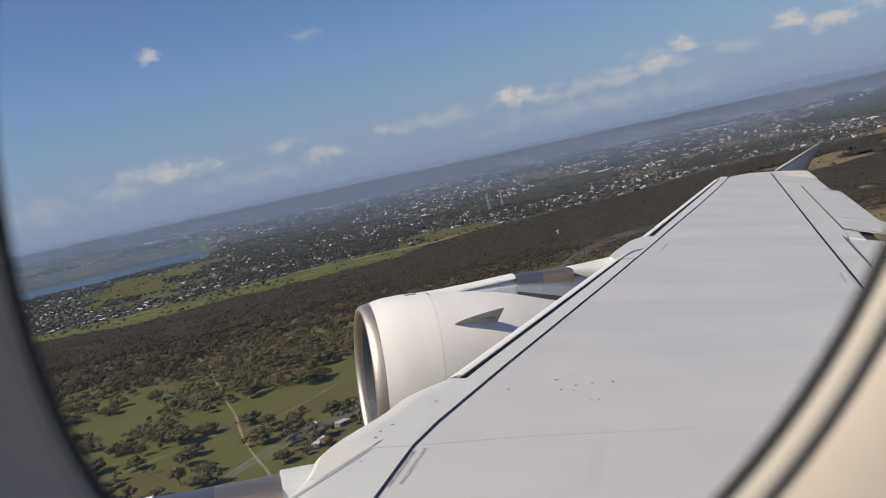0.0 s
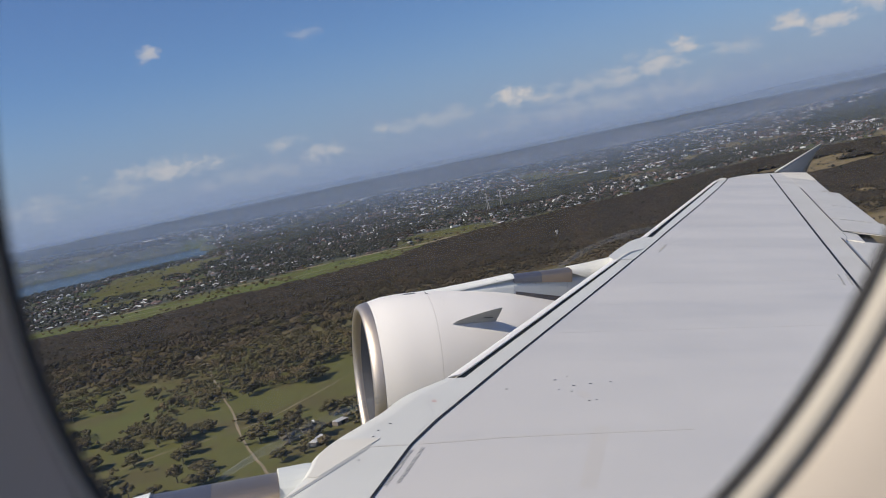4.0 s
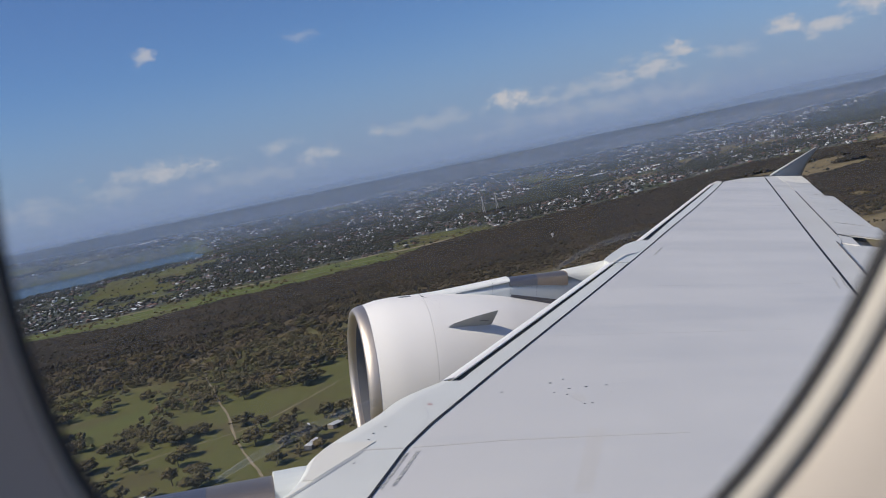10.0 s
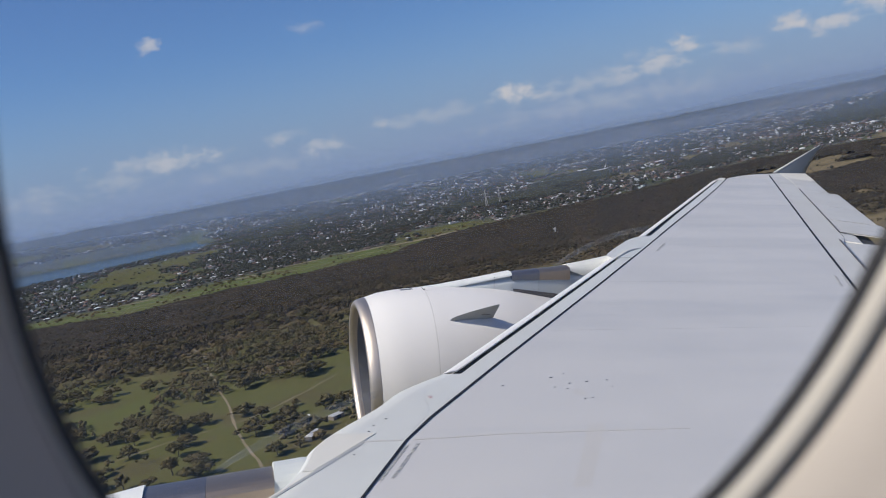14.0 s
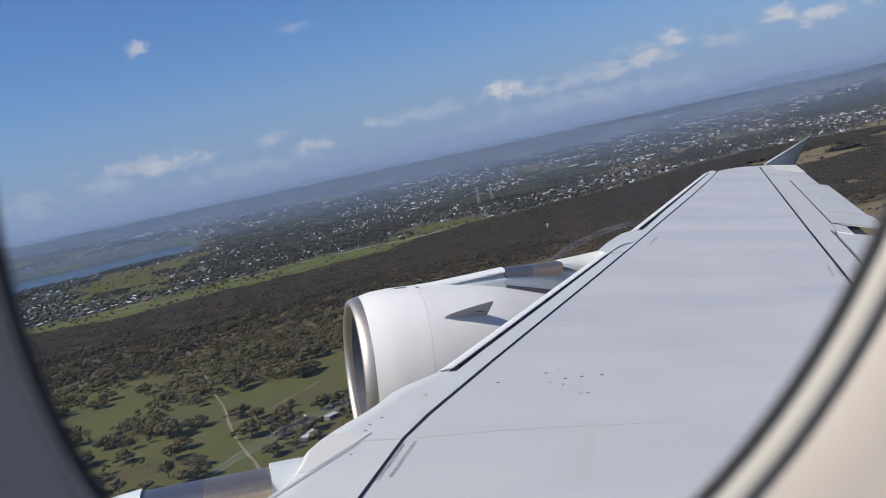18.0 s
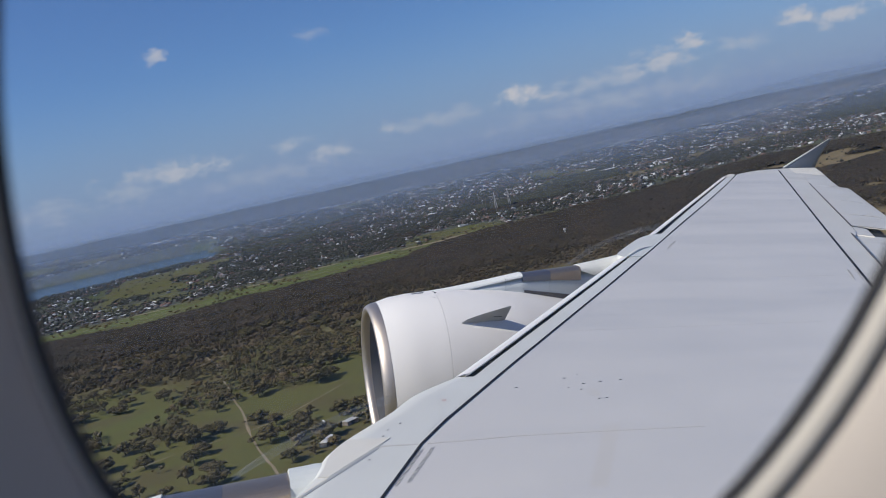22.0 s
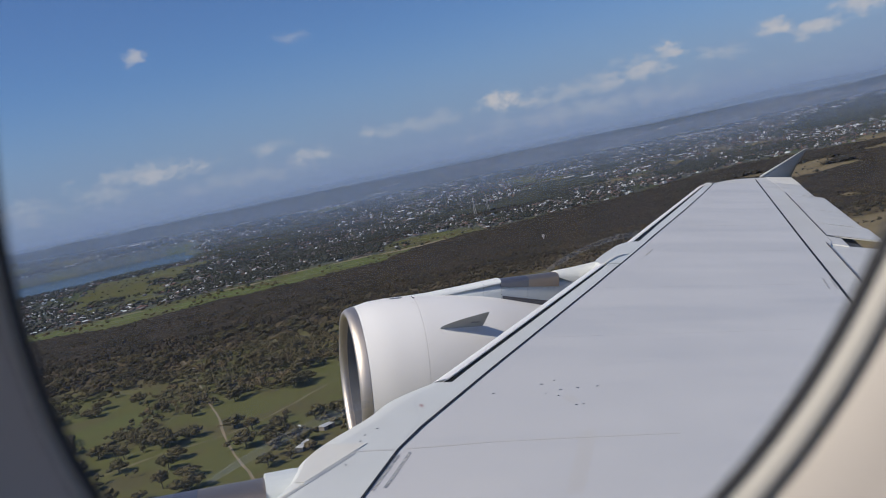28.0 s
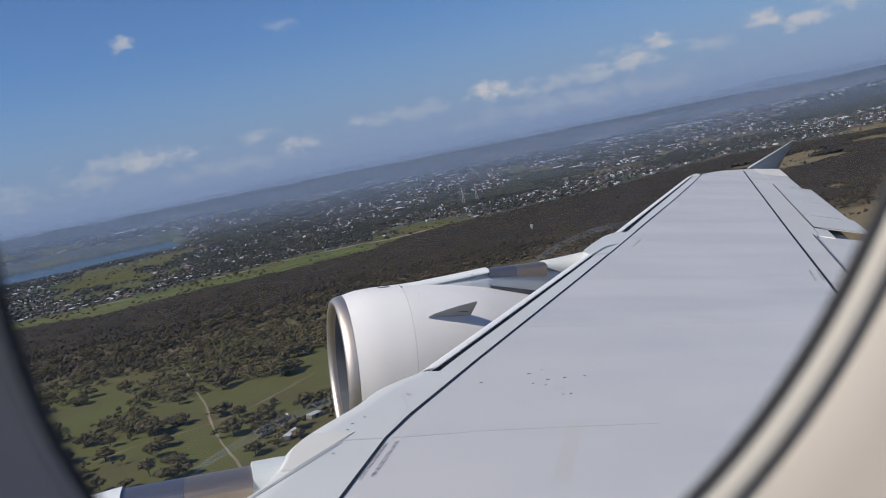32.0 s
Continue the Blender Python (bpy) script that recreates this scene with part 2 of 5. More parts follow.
def slab(top, drop):
    """A closed plate: rows of upper points, and the same points lowered by drop."""
    n, m = len(top), len(top[0])
    verts = [p for r in top for p in r] + [(p[0], p[1], p[2] - drop) for r in top for p in r]
    _, f = grid(top)
    o = n * m
    faces = [tuple(reversed(q)) for q in f] + [tuple(i + o for i in q) for q in f]
    for i in range(n - 1):
        a, b = i * m, (i + 1) * m
        faces += [(a, b, b + o, a + o), (a + m - 1, a + m - 1 + o, b + m - 1 + o, b + m - 1)]
    for j in range(m - 1):
        faces += [(j, j + o, j + 1 + o, j + 1), ((n - 1) * m + j, (n - 1) * m + j + 1, (n - 1) * m + j + 1 + o, (n - 1) * m + j + o)]
    return verts, faces


def box(x0, x1, y0, y1, z0, z1):
    v = [(x, y, z) for z in (z0, z1) for x, y in ((x0, y0), (x1, y0), (x1, y1), (x0, y1))]
    return v, [(3, 2, 1, 0), (4, 5, 6, 7), (0, 1, 5, 4), (1, 2, 6, 5), (2, 3, 7, 6), (3, 0, 4, 7)]


def tube(points, radii, n=8):
    rows = []
    for i, (p, r) in enumerate(zip(points, radii)):
        p = Vector(p)
        d = Vector(points[min(i + 1, len(points) - 1)]) - Vector(points[max(i - 1, 0)])
        q = d.to_track_quat("Z", "Y")
        rows.append([tuple(p + q @ Vector((r * math.cos(6.2832 * j / n), r * math.sin(6.2832 * j / n), 0))) for j in range(n)])
    return grid(rows, True)


# ---------------------------------------------------------------- the wing
def x_base(y):
    return -3.52 + 0.637 * y


def x_le(y):
    """Rear edge of the slats."""
    return x_base(y) + float(np.interp(y, (8.0, 8.6, 10.4, 13.8, 26.0, 28.0), (0.062, 0.082, 0.121, 0.199, 0.213, 0.212)))


def x_front(y):
    """Front edge of the fixed panels behind the slats."""
    return x_base(y) + float(np.interp(y, (8.6, 10.2, 13.7, 16.1, 18.6, 26.0), (0.13, 0.17, 0.235, 0.30, 0.275, 0.255)))


def x_cap(y):
    """Front edge of the rounded panel above the pylon."""
    return x_base(y) + float(np.interp(y, (13.85, 14.0, 14.16, 14.67, 15.53, 15.88, 16.05), (0.12, 0.0, -0.04, -0.045, -0.02, 0.06, 0.22)))


NOSE_Y = np.linspace(0.6, 8.2, 153)
NOSE_X = np.interp(NOSE_Y, (0.6, 5.66, 5.96, 6.2, 6.52, 6.66, 6.82, 7.11, 7.32, 7.65, 7.92, 8.2), (-2.2, 0.05, 0.215, 0.345, 0.385, 0.475, 0.58, 0.80, 0.97, 1.14, 1.40, 1.70))
for _ in range(8):
    NOSE_X[1:-1] = (NOSE_X[:-2] + NOSE_X[1:-1] + NOSE_X[2:]) / 3


def x_nose(y):
    """Front edge of the inboard panel, from the wing root to the first slat."""
    return float(np.interp(y, NOSE_Y, NOSE_X))


def x_crease(y):
    return 0.15 + 0.768 * (y - 5.83)


def x_seal(y):
    return -3.21 + 0.6405 * y + float(np.interp(y, (6.78, 8.5, 10.0, 12.0, 14.7, 17.2, 21.0, 25.0, 28.2), (0.0, 0.008, 0.033, 0.065, 0.085, 0.09, 0.115, 0.10, 0.045))) if y > 6.78 else 1.13 + 0.456 * (y - 6.78)


def x_rear(y):
    return 2.21 + 0.51 * y - float(np.interp(y, (8.0, 11.6, 16.4, 28.5), (0.0, 0.01, 0.05, 0.10)))


def x_te(y):
    return 3.63 + 0.51 * y


def z_top(x, y):
    z = -2.54 + 0.1257 * y
    chord = x_te(y) - x_le(y)
    f = (x - x_le(y)) / chord
    if f > 0.75:
        z -= 0.10 * chord * (f - 0.75) ** 2
    return z


def skin(xa, xb, y0, y1, drop, ny=24, nx=8, lift=0.0):
    top = []
    for i in range(ny + 1):
        y = y0 + (y1 - y0) * i / ny
        a, b = xa(y), xb(y)
        top.append([(a + (b - a) * j / nx, y, z_top(a + (b - a) * j / nx, y) + lift) for j in range(nx + 1)])
    return slab(top, drop)


ROOT_Y, TIP_Y = 0.62, 28.1
wing = thing("aircraft_wing", "pale grey airliner wing with deployed slats and black seal lines", "airplane wing", m=AIR)
part("upper_skin", skin(lambda y: x_seal(y) + 0.016, lambda y: x_rear(y) + 0.004, ROOT_Y, TIP_Y + 0.2, 0.35, 40, 12), M_WING, wing, "pale grey upper skin with faint grime streaks")
part("front_seal", skin(lambda y: x_seal(y) + (0.0 if y > 6.7 else 0.006), lambda y: x_seal(y) + (0.027 if y > 6.7 else 0.027), ROOT_Y, TIP_Y + 0.2, 0.05, 60, 1, 0.006), M_BLACK, wing, "thin black seal line along the front spar")
part("rear_seal", skin(lambda y: x_rear(y) - 0.006, lambda y: x_rear(y) + 0.036, ROOT_Y, TIP_Y + 1.6, 0.05, 40, 1, 0.006), M_BLACK, wing, "thin black seal line along the rear spar")
part("leading_edge_panel", skin(x_front, lambda y: x_seal(y) + 0.012, 8.15, 13.88, 0.3, 20, 3), M_EDGE, wing, "off-white leading edge panel")
part("leading_edge_panel", skin(x_front, lambda y: x_seal(y) + 0.012, 16.04, TIP_Y - 0.4, 0.3, 30, 3), M_EDGE, wing, "off-white leading edge panel")
part("pylon_root_panel", skin(x_cap, lambda y: x_seal(y) + 0.012, 13.87, 16.05, 0.3, 28, 4, 0.012), M_EDGE, wing, "off-white panel above the pylon")
nose = []
for i in range(91):
    y = ROOT_Y + (8.15 - ROOT_Y) * i / 90
    a, b, z = x_nose(y), x_seal(y) + 0.012, -2.54 + 0.1257 * y
    nose.append([(a + 0.02, y, z - 0.5), (a - 0.05, y, z - 0.30), (a - 0.06, y, z - 0.14), (a - 0.035, y, z - 0.03), (a, y, z)]
                + [(a + (b - a) * j / 4, y, z) for j in range(1, 5)])
part("root_panel", grid(nose), M_EDGE, wing, "off-white inboard leading edge panel", True)
part("root_fairing", skin(lambda y: x_nose(y) + 0.01, x_crease, 6.12, 6.76, 0.01, 10, 3, 0.006), M_CREAM, wing, "cream sealant fairing at the wing root")
part("crease_strip", skin(lambda y: x_crease(y) - 0.008, lambda y: x_crease(y) + 0.012, 4.6, 6.66, 0.02, 10, 1, 0.003), M_CREAM, wing)
part("crease_joint", skin(lambda y: x_crease(y) + 0.030, lambda y: x_crease(y) + 0.034, 4.6, 6.58, 0.02, 10, 1, 0.004), M_FAINT, wing)


def hinge(y):
    return 2.21 + 0.51 * y + (0.58 if y > 16.2 else 0.43)


part("trailing_panel", skin(lambda y: x_rear(y) + 0.01, lambda y: hinge(y) - 0.012, ROOT_Y, 16.2, 0.2, 20, 3), M_FLAP, wing)
part("trailing_panel", skin(lambda y: x_rear(y) + 0.01, lambda y: hinge(y) - 0.012, 16.204, 28.2, 0.2, 20, 3), M_FLAP, wing)
# dark sheet laid below the skin as painted shade for the gaps
part("hinge_cove", skin(lambda y: x_rear(y) + 0.1, lambda y: x_te(y) - 0.15, ROOT_Y, 28.0, 0.1, 20, 3, -0.11), M_COVE_SHADE, wing, "dark sheet painting the shade under the control surfaces")
tip = []
for i in range(13):
    u = i / 12
    y = 27.95 + 3.0 * (1 - (1 - u) ** 1.5)
    a = 14.55 + 3.65 * u
    b = x_te(y)
    tip.append([(a + (b - a) * j / 6, y, -2.54 + 0.1257 * y - 0.05 * (1 - j / 6) ** 3) for j in range(7)])
part("wing_tip", slab(tip, 0.15), M_FLAP, wing, "pale grey raked wing tip")

# slats: thin curved plates standing ahead of the fixed edge, the gap's shade painted black behind
def slat(y0, y1, aft=0.0, ny=16):
    top = []
    for i in range(ny + 1):
        y = y0 + (y1 - y0) * i / ny
        row = []
        for j in range(7):
            u = j / 6
            x = x_le(y) + aft - 0.32 * u
            row.append((x, y, -2.525 + 0.1257 * y - 0.20 * u ** 2.0))
        top.append(row)
    v, f = slab(top, 0.012)
    return v, [tuple(reversed(q)) for q in f]


ridge = [(5.50, 13.84), (5.70, 14.12), (5.90, 14.40), (6.08, 14.58), (6.26, 14.72)]
part("sealant_ridge", tube([(x, y, -2.535 + 0.1257 * y) for x, y in ridge], [0.02, 0.03, 0.032, 0.03, 0.015], 8), M_CREAM, wing, "cream sealant ridge beside the pylon panel", True)
part("slat", slat(8.2, 13.88), M_COWL, wing, "off-white extended slat")
part("slat", slat(16.03, 27.4), M_COWL, wing, "off-white extended slat")
part("slat_recess", skin(lambda y: x_le(y) - 0.06, lambda y: x_front(y) - 0.004, 8.17, 27.4, 0.3, 60, 3, -0.03), M_BLACK, wing, "black sheet painting the shade behind the slats")
part("slat_end", skin(lambda y: x_le(y) - 0.03, lambda y: x_seal(y) - 0.05, 27.3, 28.2, 0.2, 6, 3, 0.006), M_CREAM, wing, "cream slat end fairing")


# control surfaces along the trailing edge, their ends cut aslant
def flap(y0, y1, lift, back=0.0, skew=0.5, drop=0.10):
    top = []
    for i in range(15):
        y = y0 + (y1 - y0) * i / 14
        a, b = hinge(y) + 0.012, x_te(y - skew) + back
        top.append([(a + (b - a) * j / 5, y - skew * j / 5, z_top(a + (b - a) * j / 5, y - skew * j / 5) + lift) for j in range(6)])
    return slab(top, drop)


part("outer_aileron", flap(18.78, 24.85, 0.004, 0.28, drop=0.03), M_FLAP, wing)
part("middle_aileron", flap(16.95, 18.75, 0.0, 0.38, drop=0.03), M_FLAP, wing)
part("flap", flap(2.6, 15.95, -0.03, 0.45), M_FLAP, wing)
part("flap_fairing", flap(16.0, 16.93, -0.012, -0.55, 0.3, 0.03), M_FLAP, wing)
part("hinge_line", skin(lambda y: hinge(y) - 0.016, lambda y: hinge(y) + 0.016, 17.0, 25.3, 0.03, 20, 1, 0.012), M_JOINT_SHADE, wing, "thin brown hinge line")
part("hinge_line", skin(lambda y: hinge(y) - 0.012, lambda y: hinge(y) + 0.014, 8.0, 15.95, 0.03, 20, 1, 0.012), M_JOINT_SHADE, wing, "thin brown hinge line")
part("tip_panel", flap(24.87, 28.6, 0.006, 0.0), M_FLAP, wing)
part("tip_joint", skin(lambda y: hinge(y) - 0.02, lambda y: hinge(y) + 0.02, 25.3, 28.6, 0.004, 10, 1, 0.008), M_FLAP, wing)


def slot_line(y, u0, mat, wide):
    """A thin gap between two control surfaces, from the share u0 of their depth to the trailing edge."""
    rows = []
    for i in range(9):
        u = u0 + (1 - u0) * i / 8
        q = y - 0.5 * u
        x = hinge(y) + (x_te(y - 0.5) + 0.1 - hinge(y)) * u
        rows.append([(x, q + d, z_top(x, q) + 0.008) for d in (-wide, wide)])
    part("slot_line", slab(rows, 0.004), mat, wing, "thin gap between control surfaces")


slot_line(24.86, 0.5, M_JOINT_SHADE, 0.035)
slot_line(21.4, 0.4, M_FADED, 0.025)
slot_line(18.765, 0.25, M_FADED, 0.02)
slot_line(16.94, 0.0, M_JOINT_SHADE, 0.03)
cream = [(18.30, 30.76), (19.26, 30.66), (17.95, 28.05), (17.22, 28.48)]
part("tip_fairing", slab([[(x, y, -2.535 + 0.1257 * y) for x, y in cream[:2]], [(x, y, -2.535 + 0.1257 * y) for x, y in (cream[3], cream[2])]], 0.05), M_CREAM, wing, "cream fairing at the foot of the winglet")


# winglet: dark grey skin carries its shade, an added strip its lit edge
rows = []
for i in range(9):
    u = i / 8
    a = Vector((18.16 + 1.84 * u, 30.93 + 0.10 * u, 1.345 + 1.051 * u))
    b = Vector((19.55 + 0.58 * u ** 1.35, 31.16 - 0.10 * u, 1.353 + 1.045 * u))
    chord = (b - a).length
    ring = []
    for s, w in ((0, 0), (0.15, 1), (0.45, 1.1), (0.8, 0.5), (1, 0), (0.8, -0.5), (0.45, -1.1), (0.15, -1)):
        p = a.lerp(b, s)
        ring.append((p.x, p.y + 0.022 * w * chord, p.z))
    rows.append(ring)
winglet = part("winglet", grid(rows, True), M_WINGLET_SHADE, wing, "small upswept winglet with its shade painted dark grey", True)
part("leading_edge_cap", tube([r[0] for r in rows], [0.035 - 0.003 * i for i in range(9)], 8), M_EDGE, winglet, "added pale strip for the winglet's lit leading edge", True)


# ---------------------------------------------------------------- engines
def revolve(profile, n=48, start=0.0, end=6.28318, scarf=0.0):
    """Rings round the x axis from (x, radius) pairs; scarf leans the front ring's top forwards."""
    closed = abs(end - start - 6.28318) < 1e-3
    rows = []
    for x, r, *lean in profile:
        s = lean[0] if lean else 0.0
        count = n if closed else n + 1
        row = []
        for j in range(count):
            a = start + (end - start) * j / n
            z = r * math.cos(a)
            row.append((x - s * scarf * z, r * math.sin(a), z))
        rows.append(row)
    return grid(rows, closed)


ENGINE = (1.55, 14.2, -2.62)
engine = thing("jet_engine", "white turbofan engine with polished metal inlet lip under the wing", "jet engine", "engines of the wing",
               m=AIR @ pose(*ENGINE, 0, 0, 2.0))
SC = 0.09
cowl = [(0.16, 1.165, 1.0), (0.35, 1.235, 0.9), (0.6, 1.285, 0.6), (0.967, 1.325, 0.3)]
part("inlet_cowl", revolve(cowl, 64, scarf=SC), M_COWL, engine, smooth=True)
rear = [(0.974, 1.327, 0.3), (1.2, 1.343, 0.1), (1.6, 1.345), (2.0, 1.335), (2.35, 1.30), (3.0, 1.19), (3.7, 1.04), (3.72, 0.98)]
part("reverser_cowl", revolve(rear, 64, scarf=SC), M_COWL, engine, smooth=True)
part("cowl_joint", revolve([(0.96, 1.3243, 0.3), (0.98, 1.3250, 0.3)], 64, scarf=SC), M_FAINT, engine)
lip = [(0.16, 1.168, 1.0)] + [(0.16 - 0.16 * math.sin(a), 1.10 + 0.065 * math.cos(a) - 0.02 * a, 1.0) for a in (0.35, 0.8, 1.25, 1.6, 2.0, 2.5)] + [(0.10, 1.0, 1.0), (0.13, 0.995, 1.0)]
part("inlet_lip", revolve(lip, 64, scarf=SC), M_LIP, engine, "polished bare metal inlet lip", True)
part("inlet_duct", revolve([(0.128, 0.994, 1.0), (0.25, 0.985, 1.0), (0.6, 0.99, 0.5), (1.3, 1.02)], 64, scarf=SC), M_DUCT, engine, smooth=True)
part("exhaust_cone", revolve([(3.6, 0.85), (4.2, 0.72), (5.0, 0.5)], 32), M_BLUED, engine, smooth=True)
fan = part("fan_disc", revolve([(1.34, 1.02), (1.36, 0.3), (1.36, 0.02)], 32), M_FAN, engine)
part("spinner", revolve([(0.85, 0.01), (1.0, 0.13), (1.33, 0.3)], 24), M_DUCT, fan, smooth=True)
for i in range(22):
    a = 6.28318 * i / 22
    blade = []
    for j in range(5):
        r = 0.3 + 0.71 * j / 4
        tw = 0.4 + 0.6 * j / 4
        blade.append([(1.22 + 0.05 * tw, r * math.sin(a - 0.11 * tw), r * math.cos(a - 0.11 * tw)), (1.34 - 0.02 * tw, r * math.sin(a + 0.11 * tw), r * math.cos(a + 0.11 * tw))])
    part("fan_blade", grid(blade), M_FAN, fan)

# pylon: a narrow fairing from the cowl's top back to the wing's leading edge
def loft(stations, bend=0.75):
    """Sections with flat sides and a round top: x, half width, top z, bottom z."""
    rows = []
    for x, w, zt, zb in stations:
        rise = min(bend * w, 0.85 * (zt - zb))
        arc = [(x, -w * math.cos(a), zt - rise + rise * math.sin(a)) for a in [math.pi * j / 12 for j in range(13)]]
        rows.append([(x, -w, zb)] + arc + [(x, w, zb)])
    v, f = grid(rows)
    n, m = len(rows), len(rows[0])
    return v, f + [tuple(range(m - 1, -1, -1)), tuple((n - 1) * m + j for j in range(m))]


pylon = part("pylon", loft([(0.85, 0.04, 1.325, 1.2), (1.2, 0.11, 1.375, 1.28), (1.75, 0.16, 1.475, 1.40), (2.33, 0.20, 1.59, 1.52)]), M_FRONT, engine, "pale grey pylon fairing")
part("pylon_side", loft([(1.15, 0.115, 1.33, 1.15), (1.75, 0.168, 1.425, 1.15), (2.33, 0.195, 1.53, 1.22), (3.3, 0.20, 1.60, 1.22), (3.9, 0.20, 1.68, 1.3)]), M_PYLON, pylon, "pale green-grey pylon side")
# brown band stands in for the shaded gap between pylon and cowl
part("pylon_underside", grid([[(x, -0.212, b), (x, -0.212, t), (x, 0.212, t), (x, 0.212, b)] for x, t, b in ((2.35, 1.325, 1.1), (3.0, 1.25, 1.0), (3.9, 1.15, 0.9))]), M_JOINT_SHADE, pylon, "dark brown band painting the shaded gap under the pylon side")
part("heat_panel", loft([(2.332, 0.203, 1.575, 1.462), (2.78, 0.207, 1.625, 1.462)], 0.3), M_BLUED, pylon, "dark blued metal heat panel")
part("heat_panel", loft([(2.782, 0.207, 1.625, 1.462), (3.28, 0.212, 1.68, 1.462)], 0.3), M_BRONZE, pylon, "bronze bare metal heat panel")
chine_rows = []
for i in range(9):
    u = i / 8
    h = 0.02 + 0.30 * u ** 0.68
    x = 1.16 + 0.66 * u
    chine_rows.append([(x, -0.95, 0.91 + 0.05 * u), (x + 0.03 * u, -0.95 - 0.72 * h, 0.91 + 0.05 * u + 0.68 * h)])
chine = join(grid(chine_rows), grid([[(p[0], p[1] + 0.012, p[2] + 0.012) for p in r] for r in chine_rows]))
part("chine", chine, M_CHINE, engine, "strake plate with its shade painted grey")
inner = copy_thing(engine, Matrix.Identity(4))
inner.matrix_basis = AIR @ pose(ENGINE[0] - 0.637 * 7.9 + 0.72, ENGINE[1] - 7.9, ENGINE[2] - 0.1257 * 7.9 + 0.11, 0, 0, 2.0) @ Matrix.Diagonal((0.88, 1, 1, 1))
part("pylon_cap", loft([(3.282, 0.21, 1.695, 1.6), (3.6, 0.24, 1.755, 1.5), (4.0, 0.30, 1.84, 1.5), (4.3, 0.25, 1.84, 1.5)]), M_EDGE, pylon)
inner_pylon = next(o for o in inner.children if o.name.startswith("pylon"))
part("pylon_cap", loft([(3.282, 0.21, 1.72, 1.2), (3.5, 0.22, 1.745, 1.2), (3.75, 0.22, 1.75, 1.2)]), M_PYLON, inner_pylon)

# ---------------------------------------------------------------- cabin window
def ring(off, y, y_left=None, off_left=None):
    """A rounded window outline grown outwards by off, at depth y (y_left and off_left on its forward side)."""
    n = 2.11
    out = []
    for j in range(96):
        t = 6.28318 * j / 96
        share = min(max(0.5 + 1.2 * math.cos(t + 0.2), 0.0), 1.0)
        grow = off if off_left is None else off * share + off_left * (1 - share)
        a, b = 0.1286 + grow, 0.1936 + grow
        c, s = math.cos(t), math.sin(t)
        px = a * math.copysign(abs(c) ** (2 / n), c) * (1 + 0.062 * s)
        pz = b * math.copysign(abs(s) ** (2 / n), s) * (1 - 0.01 * c)
        q = radians(-14.86)
        w = 0.5 + 0.5 * math.cos(t + 0.5)
        depth = y if y_left is None else y * w + y_left * (1 - w)
        out.append((0.0703 + px * math.cos(q) - pz * math.sin(q), depth, 0.0711 + px * math.sin(q) + pz * math.cos(q)))
    return out


window = thing("window_1", "rounded cabin window with dark rubber seal and beige bezel", "window", kind="structure", m=AIR)
part("window_seal", grid([ring(0.0, 0.2430), ring(0.0, 0.2405), ring(0.0015, 0.240), ring(0.0030, 0.2405)], True), M_RUBBER, window, "dark rubber seal", True)
part("window_bezel", grid([ring(0.0030, 0.2412), ring(0.0036, 0.2402, 0.2406, 0.0031), ring(0.0060, 0.2386, 0.2402, 0.0035), ring(0.0086, 0.2368, 0.2402, 0.0040), ring(0.0092, 0.2372, 0.2408, 0.0042)], True), M_BEZEL, window, "beige plastic bezel", True)
part("window_groove", grid([ring(0.0090, 0.2385, 0.2410, 0.0042), ring(0.0140, 0.2385, 0.2410, 0.0050)], True), M_RUBBER, window)
wall = tagged(new("wall_cabin", mesh_data("wall_cabin", *grid([ring(0.0122, 0.2384, 0.2410, 0.0046), ring(0.0130, 0.2362, 0.2395, 0.0050), ring(0.025, 0.226, 0.2355), ring(0.05, 0.200, 0.233), ring(0.09, 0.160, 0.230), ring(0.14, 0.12, 0.229), ring(0.6, 0.08, 0.228)], True), M_TRIM, True)),
              "beige moulded plastic cabin side panel round the window", "wall", kind="structure")
wall.matrix_basis = AIR

# the scratched acrylic pane: clear, with a faint milky film that scatters skylight
def pane_nodes():
    m = bpy.data.materials.new("hazed_acrylic")
    m.use_nodes = True
    k = Nodes(m.node_tree)
    out = next(n for n in m.node_tree.nodes if n.type == "OUTPUT_MATERIAL")
    c = coords(k)
    film = k.math("ADD", 0.044, k.math("MULTIPLY", k.ramp(k.noise(c, 9.0, 4.0), 0.35, 0.75), 0.030))
    mix = k.add("ShaderNodeMixShader", in_0=film)
    clear = k.add("ShaderNodeBsdfTransparent")
    milk = k.add("ShaderNodeBsdfTranslucent", in_Color=(0.86, 0.90, 1.0, 1))
    m.node_tree.links.new(clear.outputs[0], mix.inputs[1])
    m.node_tree.links.new(milk.outputs[0], mix.inputs[2])
    m.node_tree.links.new(mix.outputs[0], out.inputs[0])
    return m


def pane_disc(y):
    edge = ring(0.001, y)
    return edge, [tuple(range(len(edge)))]


pane = part("pane", pane_disc(0.2432), pane_nodes(), window, "clear scratched acrylic pane")
pane.visible_shadow = False

# the fuselage's white flank below the window, from which the wing grows
flank = []
for i in range(15):
    a = radians(-3.0 - 62.0 * i / 14)
    flank.append([(x, -2.38 + 2.82 * math.cos(a), -0.12 + 2.82 * math.sin(a)) for x in np.linspace(-9.0, 12.0, 22)])
fuselage = thing("aircraft_fuselage", "white flank of the airliner below its cabin window", "airplane fuselage", m=AIR)
part("fuselage_skin", grid(flank), M_COWL, fuselage, smooth=True)


